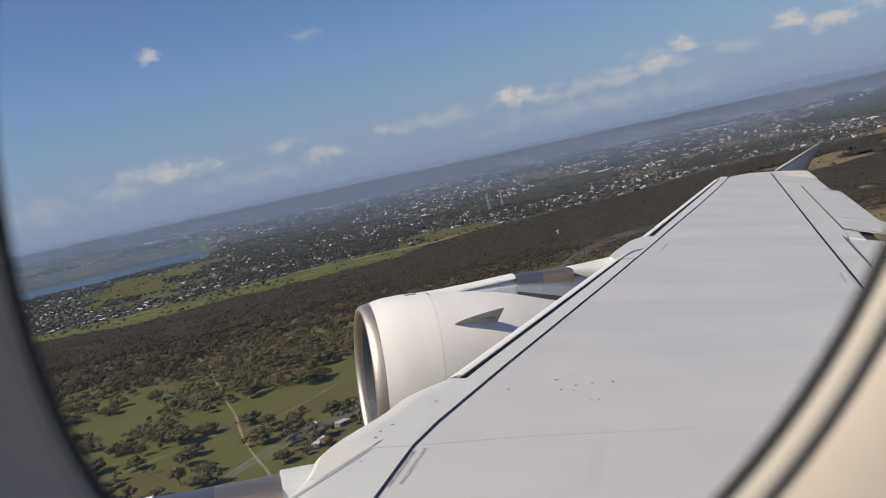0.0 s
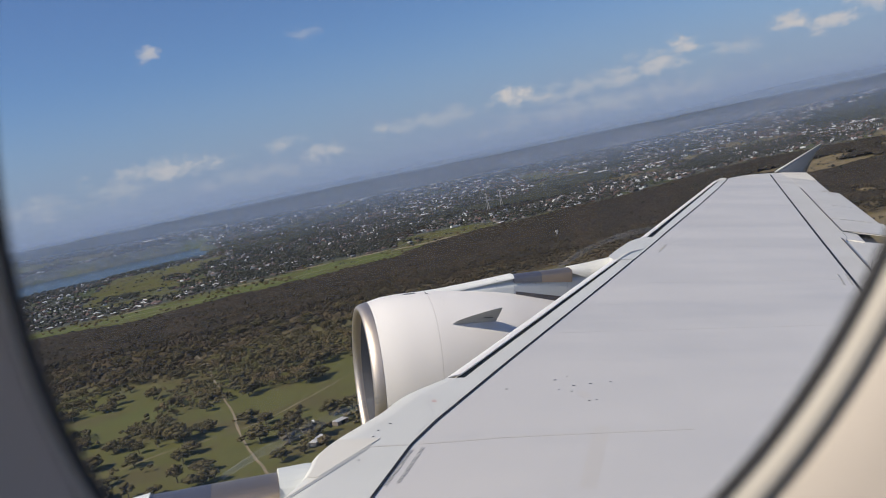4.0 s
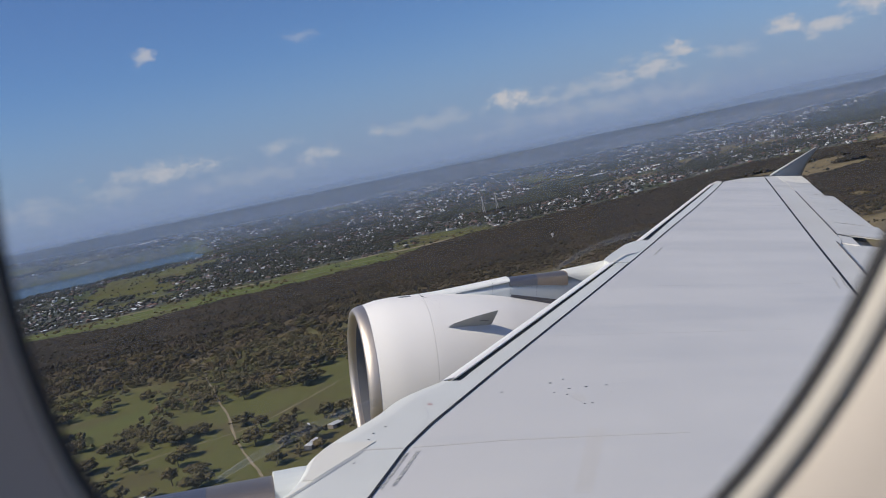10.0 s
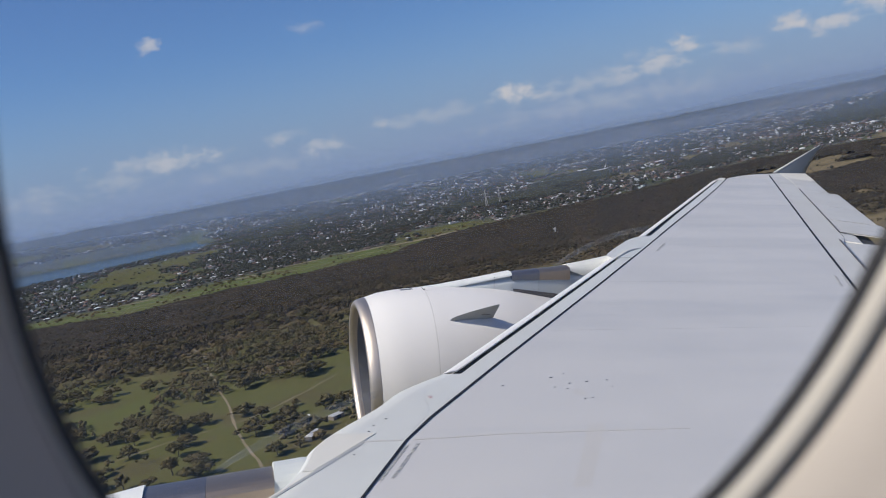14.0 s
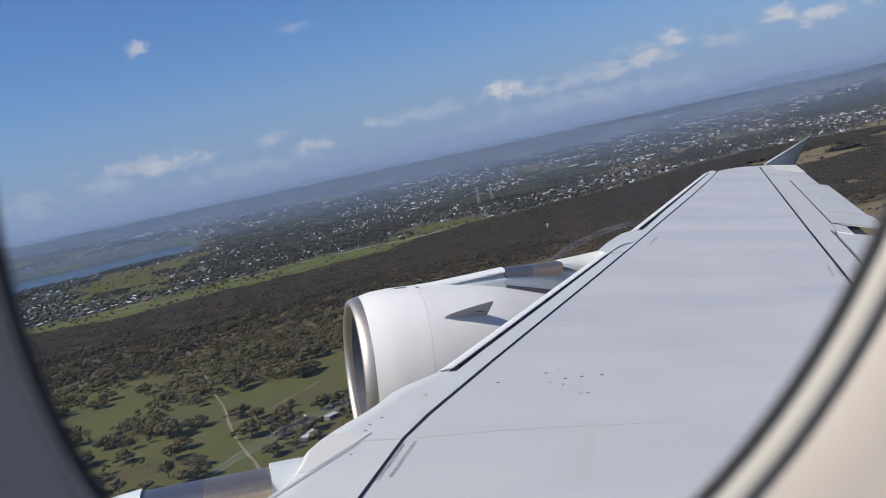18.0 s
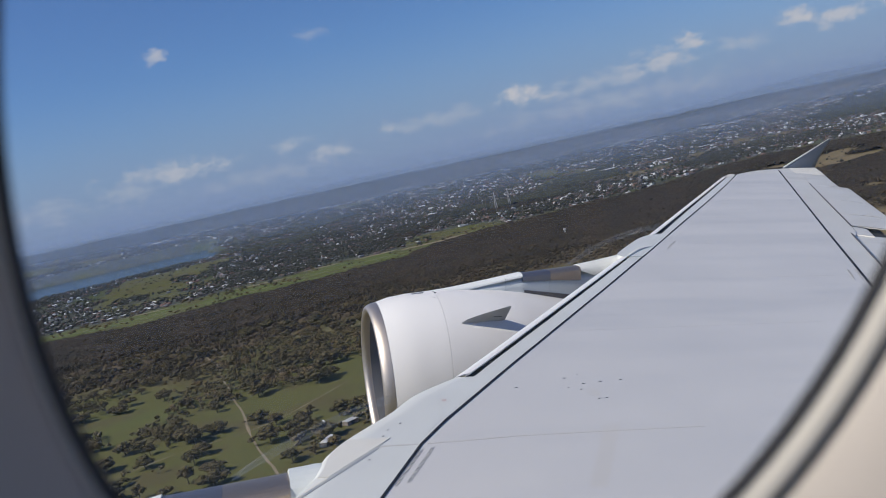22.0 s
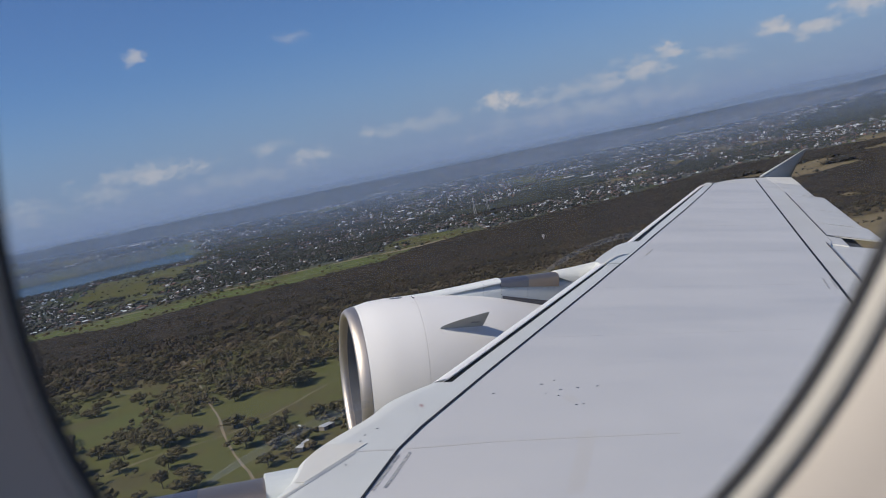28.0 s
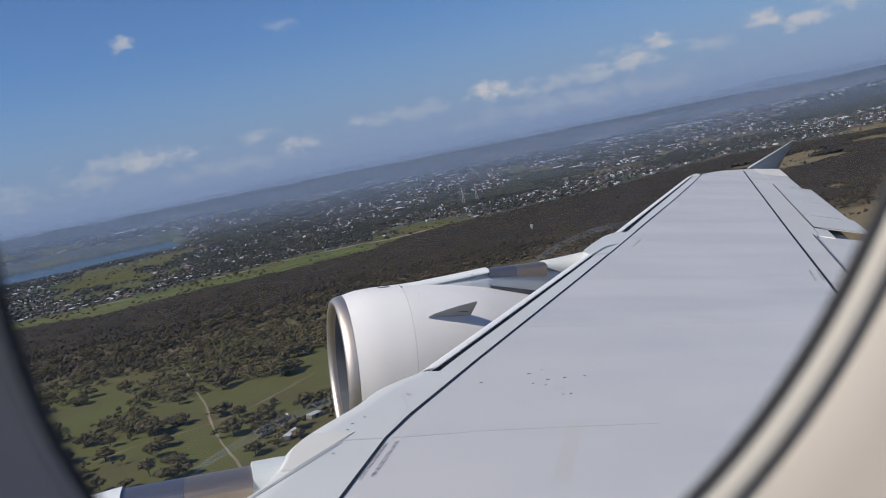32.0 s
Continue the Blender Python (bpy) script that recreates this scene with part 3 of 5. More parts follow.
# ---------------------------------------------------------------- small marks on the wing and the engines
def surface(x, y, lift=0.004):
    return (x, y, z_top(x, y) + lift)


def decal(name, pts, mat, label="", lift=0.004):
    """A thin painted patch on the wing's skin, with a little thickness."""
    top = [surface(x, y, lift) for x, y in pts]
    n = len(top)
    verts = top + [(x, y, z - 0.006) for x, y, z in top]
    faces = [tuple(range(n)), tuple(range(2 * n - 1, n - 1, -1))] + [(i, i + n, (i + 1) % n + n, (i + 1) % n) for i in range(n)]
    return part(name, (verts, faces), mat, wing, label)


def oval(x, y, a, b, n=10):
    return [(x + a * math.cos(6.2832 * i / n), y + b * math.sin(6.2832 * i / n)) for i in range(n)]


for x, y, a, b in ((2.09, 7.79, 0.018, 0.022), (2.59, 8.0, 0.022, 0.03), (2.74, 8.1, 0.012, 0.02), (2.71, 7.83, 0.02, 0.025), (2.64, 7.68, 0.015, 0.02),
                   (2.54, 7.73, 0.012, 0.016), (2.88, 7.87, 0.02, 0.026), (3.08, 7.9, 0.018, 0.028), (2.71, 7.43, 0.014, 0.02), (2.78, 7.44, 0.014, 0.022),
                   (3.06, 7.72, 0.006, 0.02), (0.98, 7.06, 0.014, 0.016), (0.87, 6.93, 0.012, 0.014), (0.82, 6.81, 0.012, 0.014), (0.67, 6.38, 0.012, 0.012)):
    decal("fastener", oval(x, y, 0.8 * a, 0.28 * b), M_INK)
decal("round_patch", oval(2.72, 7.59, 0.06, 0.10, 16), M_PATCH, "faint round patch", 0.0004)
decal("skin_patch", [(2.03, 5.74), (2.15, 5.73), (2.67, 6.84), (2.54, 6.85)], M_PATCH, "slightly darker rectangular skin patch", 0.0004)
for pts in (((1.12, 6.63), (1.36, 6.645), (1.79, 6.69), (2.45, 6.70), (3.3, 6.70)), ((0.62, 6.60), (0.85, 6.62), (1.05, 6.62))):
    strip = [(x, y - 0.009) for x, y in pts] + [(x, y + 0.009) for x, y in reversed(pts)]
    decal("brown_stain", strip, M_FAINT, "faint brown chordwise fluid streak", 0.002)
hoop = []
for i in range(25):
    t = 6.2832 * i / 24
    hoop.append([surface(1.41 + r * math.cos(t), 7.54 + 1.6 * r * math.sin(t)) for r in (0.015, 0.0185)])
part("red_marking", grid(hoop), M_RED, wing, "small red ring marking")
decal("red_marking", oval(1.41, 7.54, 0.003, 0.006), M_RED)
wave = [(1.41, 7.73), (1.355, 7.6), (1.345, 7.49), (1.37, 7.35), (1.35, 7.2), (1.27, 7.05), (1.16, 6.85)]
ys = np.linspace(7.73, 6.85, 40)
xs = np.interp(ys, [p[1] for p in reversed(wave)], [p[0] for p in reversed(wave)])
for _ in range(30):
    xs[1:-1] = (xs[:-2] + xs[1:-1] + xs[2:]) / 3
wave = list(zip(xs.tolist(), ys.tolist()))
decal("panel_joint", [(x - 0.0009, y) for x, y in wave] + [(x + 0.0009, y) for x, y in reversed(wave)], M_FADED, "wavy panel joint", 0.001)
# chordwise panel joints
for y in (9.6, 12.1, 15.0, 18.2, 21.6, 25.0):
    decal("panel_joint", [(x_seal(y) + 0.06, y), (x_rear(y) - 0.06, y + 0.12), (x_rear(y) - 0.06, y + 0.125), (x_seal(y) + 0.06, y + 0.005)], M_PATCH, lift=0.001)


def lettering(text, x, y, heading, size, ink=None):
    """Words painted on the wing's skin: start, reading direction in the plan and letter size."""
    curve = bpy.data.curves.new("lettering", "FONT")
    curve.body, curve.size, curve.extrude = text, size, 0.001
    holder = bpy.data.objects.new("lettering", curve)
    scene.collection.objects.link(holder)
    me = bpy.data.meshes.new_from_object(holder)
    bpy.data.objects.remove(holder)
    me.materials.append(ink or M_TEXT)
    ob = new("lettering", me)
    ob.parent = wing
    way = Vector((heading[0], heading[1], 0.1257 * heading[1])).normalized()
    normal = Vector((0, -0.1257, 1)).normalized()
    up = normal.cross(way)
    m = Matrix((way, up, normal)).transposed().to_4x4()
    m.translation = Vector(surface(x, y, 0.0015))
    ob.matrix_basis = m
    ob["label"] = "grey stencilled warning text"


lettering("DO NOT WALK OUTSIDE THIS AREA", 1.135, 6.56, (-0.30, -0.66), 0.039)
lettering("DO NOT WALK OUTSIDE THIS AREA", 0.805, 5.93, (0.30, 0.66), 0.039)
lettering("DO NOT WALK OUTSIDE THIS AREA", 6.93, 15.30, (-0.53, -0.84), 0.052, M_FADED)
lettering("DO NOT WALK OUTSIDE THIS AREA", 8.58, 12.62, (-0.42, -0.80), 0.052, M_FADED)
lettering("DO NOT WALK OUTSIDE THIS AREA", 8.08, 11.84, (0.42, 0.80), 0.052, M_FADED)


def on_cowl(x, a, r=0.004):
    """A point on the nacelle's skin at x along it and the angle a from the top towards the cabin."""
    profile = ((0.16, 1.165), (0.35, 1.235), (0.6, 1.285), (0.964, 1.325), (1.2, 1.343), (1.6, 1.345), (2.0, 1.335), (2.35, 1.30), (3.0, 1.19))
    rad = float(np.interp(x, [p[0] for p in profile], [p[1] for p in profile])) + r
    lean = float(np.interp(x, (0.16, 0.35, 0.6, 0.964, 1.2), (1.0, 0.9, 0.6, 0.3, 0.1)))
    z = rad * math.cos(a)
    return (x - lean * SC * z, -rad * math.sin(a), z)


for e in (engine, inner):
    def cowl_mark(name, x0, x1, a0, a1, mat, label=""):
        pts = [on_cowl(x0, a0), on_cowl(x1, a0), on_cowl(x1, a1), on_cowl(x0, a1)]
        low = [on_cowl(x0, a0, -0.004), on_cowl(x1, a0, -0.004), on_cowl(x1, a1, -0.004), on_cowl(x0, a1, -0.004)]
        part(name, (pts + low, [(0, 1, 2, 3), (7, 6, 5, 4)] + [(i, i + 4, (i + 1) % 4 + 4, (i + 1) % 4) for i in range(4)]), mat, e, label)

    cowl_mark("joint_slit", 0.962, 0.990, -0.02, 0.16, M_BLACK, "dark slit at the front of the pylon")
    cowl_mark("inlet_vent", 0.66, 0.83, 0.02, 0.09, M_INK, "small dark vent slot")
    for i in range(26):
        cowl_mark("rivet", 0.20, 0.206, 0.1 + 0.07 * i, 0.1035 + 0.07 * i, M_PATCH)
    for i in range(8):
        cowl_mark("rivet", 1.0, 1.007, 0.22 + 0.11 * i, 0.225 + 0.11 * i, M_PATCH)
    for x, a in ((1.12, 0.32), (1.14, 0.40), (1.12, 0.48), (1.86, 0.30), (1.90, 0.34), (2.2, 0.42), (2.22, 0.50), (2.2, 0.58), (2.24, 0.66), (1.2, 1.1), (0.5, 1.3)):
        cowl_mark("fastener", x, x + 0.012, a, a + 0.008, M_STAIN)
    cowl_mark("cowl_seam", 0.24, 0.94, 0.30, 0.303, M_STAIN)
    cowl_mark("cowl_seam", 0.99, 2.3, 0.205, 0.209, M_STAIN)
    cowl_mark("cowl_seam", 2.36, 2.372, 0.25, 1.3, M_STAIN)
    for x in (2.05, 2.33, 2.76, 3.2):
        for j in range(2 if x < 1.6 else 3 if x < 1.9 else 5):
            z = (1.33 if x < 1.9 else 1.24) + 0.055 * j + 0.05 * (x - 1.45)
            w = 0.15 if x < 1.6 else 0.172 if x < 2.0 else 0.180 if x < 2.2 else 0.195
            part("rivet", box(x, x + 0.011, -w - 0.008, -w + 0.03, z, z + 0.011), M_INK, e)
    for i in range(9):
        x = 2.36 + 0.105 * i
        part("rivet", box(x, x + 0.009, -0.208, -0.18, 1.440, 1.450), M_INK, e)
part("chine_marking", box(1.62, 1.75, -1.045, -1.04, 1.02, 1.032), M_INK, engine, "tiny dark stencil bar")


# ---------------------------------------------------------------- the ground
TABLES = {}


def value_noise(x, y, scale, seed):
    """Smooth value noise on arrays, 0 to 1."""
    if seed not in TABLES:
        TABLES[seed] = np.random.RandomState(seed).rand(256, 256)
    table = TABLES[seed]
    u, v = x / scale, y / scale
    i, j = np.floor(u).astype(int), np.floor(v).astype(int)
    fu, fv = u - i, v - j
    fu, fv = fu * fu * (3 - 2 * fu), fv * fv * (3 - 2 * fv)
    a, b = table[i % 256, j % 256], table[(i + 1) % 256, j % 256]
    c, d = table[i % 256, (j + 1) % 256], table[(i + 1) % 256, (j + 1) % 256]
    return (a * (1 - fu) + b * fu) * (1 - fv) + (c * (1 - fu) + d * fu) * fv


def fbm(x, y, scale, seed, octaves=4):
    total, weight, amp = 0.0, 0.0, 1.0
    for o in range(octaves):
        total = total + amp * value_noise(x, y, scale / 2 ** o, seed + o)
        weight += amp
        amp *= 0.55
    return total / weight


def step(v, lo, hi):
    t = np.clip((v - lo) / (hi - lo), 0, 1)
    return t * t * (3 - 2 * t)


LAKE_Z = 14.0


def lake_mask(x, y):
    r, az = np.hypot(x, y), np.degrees(np.arctan2(x, y))
    w = (fbm(x, y, 420, 71) - 0.5) * 320
    near = 2760 + 16 * (az + 20) + w
    far = 3760 + 6 * (az + 14) + w * 0.6
    inside = step(r, near - 20, near + 20) * step(-r, -far - 70, -far + 20)
    return inside * step(az, -27, -26) * step(-az - (fbm(x, y, 200, 72) - 0.5) * 5, 3.0, 3.8)


def height(x, y):
    r = np.hypot(x, y)
    s = np.clip((r - 2200) / 2700, 0, None)
    z = 129 * s * s + (fbm(x, y, 700, 5) - 0.5) * 5 * step(r, 150, 900)
    wide = lake_mask(x, y)
    az = np.degrees(np.arctan2(x, y))
    shore = step(r, 2330, 2540) * step(-r, -4150, -3900) * step(az, -34, -28) * step(-az, -5, -2)
    z = z + shore * (np.maximum(z, LAKE_Z + 0.8) - z)
    return z * (1 - wide) + (LAKE_Z - 4) * wide


def park_near(az):
    """Distance of the park strip's near edge, by bearing; past the park the bush meets the town."""
    return np.interp(az, (-28, -14, -9, -3, 3, 7.5, 9.5, 22, 29, 46), (1640, 1640, 1550, 1610, 1655, 1690, 1800, 2050, 2370, 2450))


def park_far(az):
    return np.interp(az, (-28, -14, -9, -3, 3, 7.5, 9.5, 22, 29, 46), (1800, 1800, 1745, 1785, 1840, 1820, 1810, 2060, 2390, 2470))


def cover(x, y):
    """Grass, forest, town and dry-grass shares of the ground."""
    r, az = np.hypot(x, y), np.clip(np.degrees(np.arctan2(x, y)), -28, 60)
    w = (fbm(x, y, 260, 11) - 0.5)
    inner = 1010 + w * 360 + 3.0 * az
    strip_near, strip_far = park_near(az) + w * 110, park_far(az) + w * 110
    clump = fbm(x, y, 95, 23)
    forest = step(r, inner, inner + 60) * step(-r, -strip_near, -strip_near + 50)
    patches = step(clump + 0.28 * fbm(x, y, 420, 29), 0.66, 0.78) * step(-r, -inner - 60, -inner + 60)
    clearing = step(fbm(x, y, 170, 37), 0.54, 0.61) * step(az, 25, 30)
    forest = np.clip(forest * (1 - clearing) + patches * step(r, 820, 980), 0, 1)
    town = step(r, strip_far, strip_far + 60)
    woods = step(fbm(x, y, 480, 97) , 0.68, 0.74) * step(r, strip_far + 60, strip_far + 140)
    forest, town = np.clip(forest + woods, 0, 1), town * (1 - woods)
    park = step(fbm(x, y, 330, 47), 0.64, 0.71)
    town = town * (1 - park)
    dry = np.clip(step(fbm(x, y, 380, 53), 0.52, 0.70) * 0.7 + step(az, 16, 24) * 1.0 + step(-np.abs(r - strip_far), -60, -10) * step(fbm(x, y, 150, 59), 0.5, 0.6), 0, 1)
    return forest, town, dry


def lush(x, y):
    """Share of watered green grass: the park strip and a few ovals."""
    r, az = np.hypot(x, y), np.degrees(np.arctan2(x, y))
    w = (fbm(x, y, 260, 11) - 0.5)
    near, far = park_near(az) - 10 + w * 110, park_far(az) + 5 + w * 110
    strip = step(r, near, near + 30) * step(-r, -far - 30, -far)
    return np.clip(strip + 0.45 * step(fbm(x, y, 240, 83), 0.62, 0.78), 0, 1) * (0.6 + 0.4 * fbm(x, y, 60, 85))


def build_ground():
    az = np.radians(np.concatenate([np.linspace(-180, -32, 40, endpoint=False), np.linspace(-32, 62, 520, endpoint=False), np.linspace(62, 180, 32)]))
    r = np.concatenate([[0.0], np.linspace(60, 360, 12, endpoint=False), 360 * (4930 / 360) ** np.linspace(0, 1, 420)])
    rr, aa = np.meshgrid(r, az, indexing="ij")
    x, y = rr * np.sin(aa), rr * np.cos(aa)
    z = height(x, y)
    n, m = rr.shape
    verts = np.stack([x, y, z], -1).reshape(-1, 3)
    i, j = np.meshgrid(np.arange(n - 1), np.arange(m - 1), indexing="ij")
    a = (i * m + j).ravel()
    faces = np.stack([a, a + m, a + m + 1, a + 1], 1)
    me = bpy.data.meshes.new("ground")
    me.vertices.add(len(verts))
    me.vertices.foreach_set("co", verts.ravel())
    me.loops.add(faces.size)
    me.loops.foreach_set("vertex_index", faces.ravel())
    me.polygons.add(len(faces))
    me.polygons.foreach_set("loop_start", np.arange(len(faces)) * 4)
    me.polygons.foreach_set("loop_total", np.full(len(faces), 4))
    me.polygons.foreach_set("use_smooth", np.ones(len(faces), bool))
    forest, town, dry = cover(x, y)
    tint = np.stack([forest, town, dry, lush(x, y)], -1).reshape(-1, 4)
    layer = me.color_attributes.new("cover", "FLOAT_COLOR", "POINT")
    layer.data.foreach_set("color", tint.ravel())
    me.update()
    me.validate()
    me.materials.append(M_GROUND)
    return tagged(new("ground", me), "green and dry paddocks, bush floor and suburban land", "ground", kind="structure")


def ground_nodes(k, bsdf):
    c = coords(k)
    att = k.add("ShaderNodeVertexColor", layer_name="cover")
    sep = k.add("ShaderNodeSeparateColor")
    k.put(sep.inputs[0], att.outputs[0])
    forest, town, dry = sep.outputs
    fine, mid, broad = k.noise(c, 0.25, 5.0, 0.65), k.noise(c, 0.04, 4.0), k.noise(c, 0.008, 4.0)
    grass = k.mix(mid, (0.074, 0.081, 0.024, 1), (0.106, 0.102, 0.033, 1))
    straw = k.mix(fine, (0.20, 0.155, 0.09, 1), (0.145, 0.12, 0.065, 1))
    grass = k.mix(k.math("MULTIPLY", dry, k.ramp(broad, 0.2, 0.5)), grass, straw)
    grass = k.mix(att.outputs[1], grass, k.mix(mid, (0.072, 0.098, 0.026, 1), (0.104, 0.130, 0.038, 1)))
    grass = k.mix(k.math("MULTIPLY", k.ramp(fine, 0.55, 0.75), 0.35), grass, (0.05, 0.06, 0.02, 1))
    grass = k.mix(k.math("MULTIPLY", k.ramp(k.noise(c, 0.014, 5.0, 0.65), 0.48, 0.62), 0.55), grass, (0.085, 0.066, 0.036, 1))
    floor = k.mix(fine, (0.045, 0.037, 0.020, 1), (0.145, 0.112, 0.060, 1))
    lots = k.mix(k.ramp(mid, 0.4, 0.6), (0.052, 0.060, 0.048, 1), (0.088, 0.094, 0.082, 1))
    lots = k.mix(k.ramp(broad, 0.52, 0.64), lots, (0.065, 0.08, 0.036, 1))
    col = k.mix(forest, grass, floor)
    col = k.mix(town, col, lots)
    k.put(bsdf.inputs["Base Color"], col)


M_GROUND = material("ground_cover", ground_nodes, Roughness=0.95, Specular_IOR_Level=0.1)
ground = build_ground()


def water_nodes(k, bsdf):
    c = coords(k)
    k.put(bsdf.inputs["Base Color"], k.mix(k.noise(c, 0.01), (0.02, 0.045, 0.07, 1), (0.03, 0.06, 0.085, 1)))
    bump(k, bsdf, k.noise(c, 0.4, 3.0), 0.3, 0.3)


M_WATER = material("lake_water", water_nodes, Roughness=0.22)
az = np.radians(np.linspace(-28.5, -1.2, 20))
tagged(new("water", mesh_data("water", *grid([[(r * math.sin(a), r * math.cos(a), LAKE_Z) for a in az] for r in (2545, 3300, 4000)]), M_WATER)),
       "blue lake between the suburbs", "lake", kind="structure")


# far ranges behind the plain, their haze painted in as a blue glow
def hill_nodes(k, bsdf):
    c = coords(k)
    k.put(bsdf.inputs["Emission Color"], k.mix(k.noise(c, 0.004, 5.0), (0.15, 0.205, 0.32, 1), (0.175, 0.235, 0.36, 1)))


M_HILL = material("haze_glow_hills", hill_nodes, Base_Color=(0.02, 0.025, 0.03, 1), Roughness=1.0, Emission_Strength=1.0)
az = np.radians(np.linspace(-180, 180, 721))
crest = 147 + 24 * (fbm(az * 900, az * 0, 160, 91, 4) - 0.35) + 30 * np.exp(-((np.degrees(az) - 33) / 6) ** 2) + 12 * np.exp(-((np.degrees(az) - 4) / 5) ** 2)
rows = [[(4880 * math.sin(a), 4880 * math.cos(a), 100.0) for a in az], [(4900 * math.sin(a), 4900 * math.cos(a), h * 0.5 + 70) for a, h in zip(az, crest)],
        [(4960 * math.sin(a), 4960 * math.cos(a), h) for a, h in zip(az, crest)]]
tagged(new("backdrop", mesh_data("backdrop", *grid(rows), M_HILL, True)), "far ranges along the horizon, haze painted as blue glow", "hills", kind="structure")


# added upright sheets imitate haze over the plain, thin near ground and under sky
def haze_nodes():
    m = bpy.data.materials.new("translucent_haze_sheet")
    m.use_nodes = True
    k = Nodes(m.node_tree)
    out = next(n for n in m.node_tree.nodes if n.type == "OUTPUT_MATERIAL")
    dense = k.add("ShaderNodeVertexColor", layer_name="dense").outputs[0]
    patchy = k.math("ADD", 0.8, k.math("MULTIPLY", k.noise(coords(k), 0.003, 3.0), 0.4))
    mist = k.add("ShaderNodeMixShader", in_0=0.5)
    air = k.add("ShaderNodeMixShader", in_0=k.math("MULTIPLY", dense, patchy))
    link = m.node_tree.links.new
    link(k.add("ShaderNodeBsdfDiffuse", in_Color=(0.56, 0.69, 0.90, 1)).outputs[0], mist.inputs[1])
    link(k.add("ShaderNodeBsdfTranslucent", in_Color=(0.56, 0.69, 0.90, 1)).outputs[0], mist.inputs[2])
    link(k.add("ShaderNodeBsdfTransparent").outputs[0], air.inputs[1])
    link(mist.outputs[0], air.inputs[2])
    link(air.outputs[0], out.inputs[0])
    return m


M_HAZE = haze_nodes()


def haze_sheet(far, thick):
    """One added sheet square to the bearing of 15 degrees, its foot on the ground."""
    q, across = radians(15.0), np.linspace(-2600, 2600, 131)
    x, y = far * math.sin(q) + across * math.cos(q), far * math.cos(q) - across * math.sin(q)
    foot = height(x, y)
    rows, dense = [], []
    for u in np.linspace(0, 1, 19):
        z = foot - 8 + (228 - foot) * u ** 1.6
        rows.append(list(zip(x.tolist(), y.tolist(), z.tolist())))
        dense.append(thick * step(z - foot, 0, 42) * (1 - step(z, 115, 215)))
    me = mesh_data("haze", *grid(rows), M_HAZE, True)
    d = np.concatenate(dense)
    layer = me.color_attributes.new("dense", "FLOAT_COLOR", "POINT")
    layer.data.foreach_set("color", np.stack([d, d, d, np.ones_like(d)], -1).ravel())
    tagged(new("haze", me), "translucent blue sheet added to imitate haze over the far suburbs", "haze", kind="stuff")


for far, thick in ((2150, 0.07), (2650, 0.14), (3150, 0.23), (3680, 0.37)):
    haze_sheet(far, thick)


# ---------------------------------------------------------------- trees
def leaf_nodes(dark, light, dry):
    def build(k, bsdf):
        geo = k.add("ShaderNodeNewGeometry").outputs["Random Per Island"]
        rnd = k.add("ShaderNodeObjectInfo").outputs["Random"]
        c = coords(k)
        col = k.mix(geo, (*dark, 1), (*light, 1))
        col = k.mix(k.math("MULTIPLY", k.ramp(k.noise(c, 0.02, 3.0), 0.45, 0.62), 0.7), col, (*dry, 1))
        col = k.mix(k.math("MULTIPLY", rnd, 0.35), col, (*dry, 1))
        k.put(bsdf.inputs["Base Color"], col)
        bump(k, bsdf, k.noise(c, 3.0, 3.0), 0.6, 0.4)
    return build


M_LEAF = material("gum_leaves", leaf_nodes((0.046, 0.044, 0.020), (0.120, 0.102, 0.042), (0.138, 0.098, 0.050)), Roughness=0.9, Specular_IOR_Level=0.15)
M_BUSH = material("bush_leaves", leaf_nodes((0.026, 0.024, 0.015), (0.068, 0.056, 0.031), (0.085, 0.062, 0.038)), Roughness=0.95, Specular_IOR_Level=0.1)
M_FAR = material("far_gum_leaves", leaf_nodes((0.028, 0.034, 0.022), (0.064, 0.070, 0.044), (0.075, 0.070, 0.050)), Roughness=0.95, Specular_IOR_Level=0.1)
M_TOWN = material("garden_leaves", leaf_nodes((0.024, 0.030, 0.024), (0.056, 0.064, 0.050), (0.066, 0.064, 0.054)), Roughness=0.95, Specular_IOR_Level=0.1)
M_BARK = material("grey_bark", paint((0.16, 0.13, 0.10), (0.08, 0.06, 0.05), 2.0, 0.8, 0.9))


def icosphere(level):
    bm = bmesh.new()
    bmesh.ops.create_icosphere(bm, subdivisions=level, radius=1.0)
    v = np.array([p.co for p in bm.verts])
    f = np.array([[p.index for p in q.verts] for q in bm.faces])
    bm.free()
    return v, f


ICO1 = icosphere(1)
OCTA = (np.array([(1, 0, 0), (0, 1, 0), (-1, 0, 0), (0, -1, 0), (0, 0, 1), (0, 0, -0.8)], float), np.array([(0, 1, 4), (1, 2, 4), (2, 3, 4), (3, 0, 4), (1, 0, 5), (2, 1, 5), (3, 2, 5), (0, 3, 5)]))


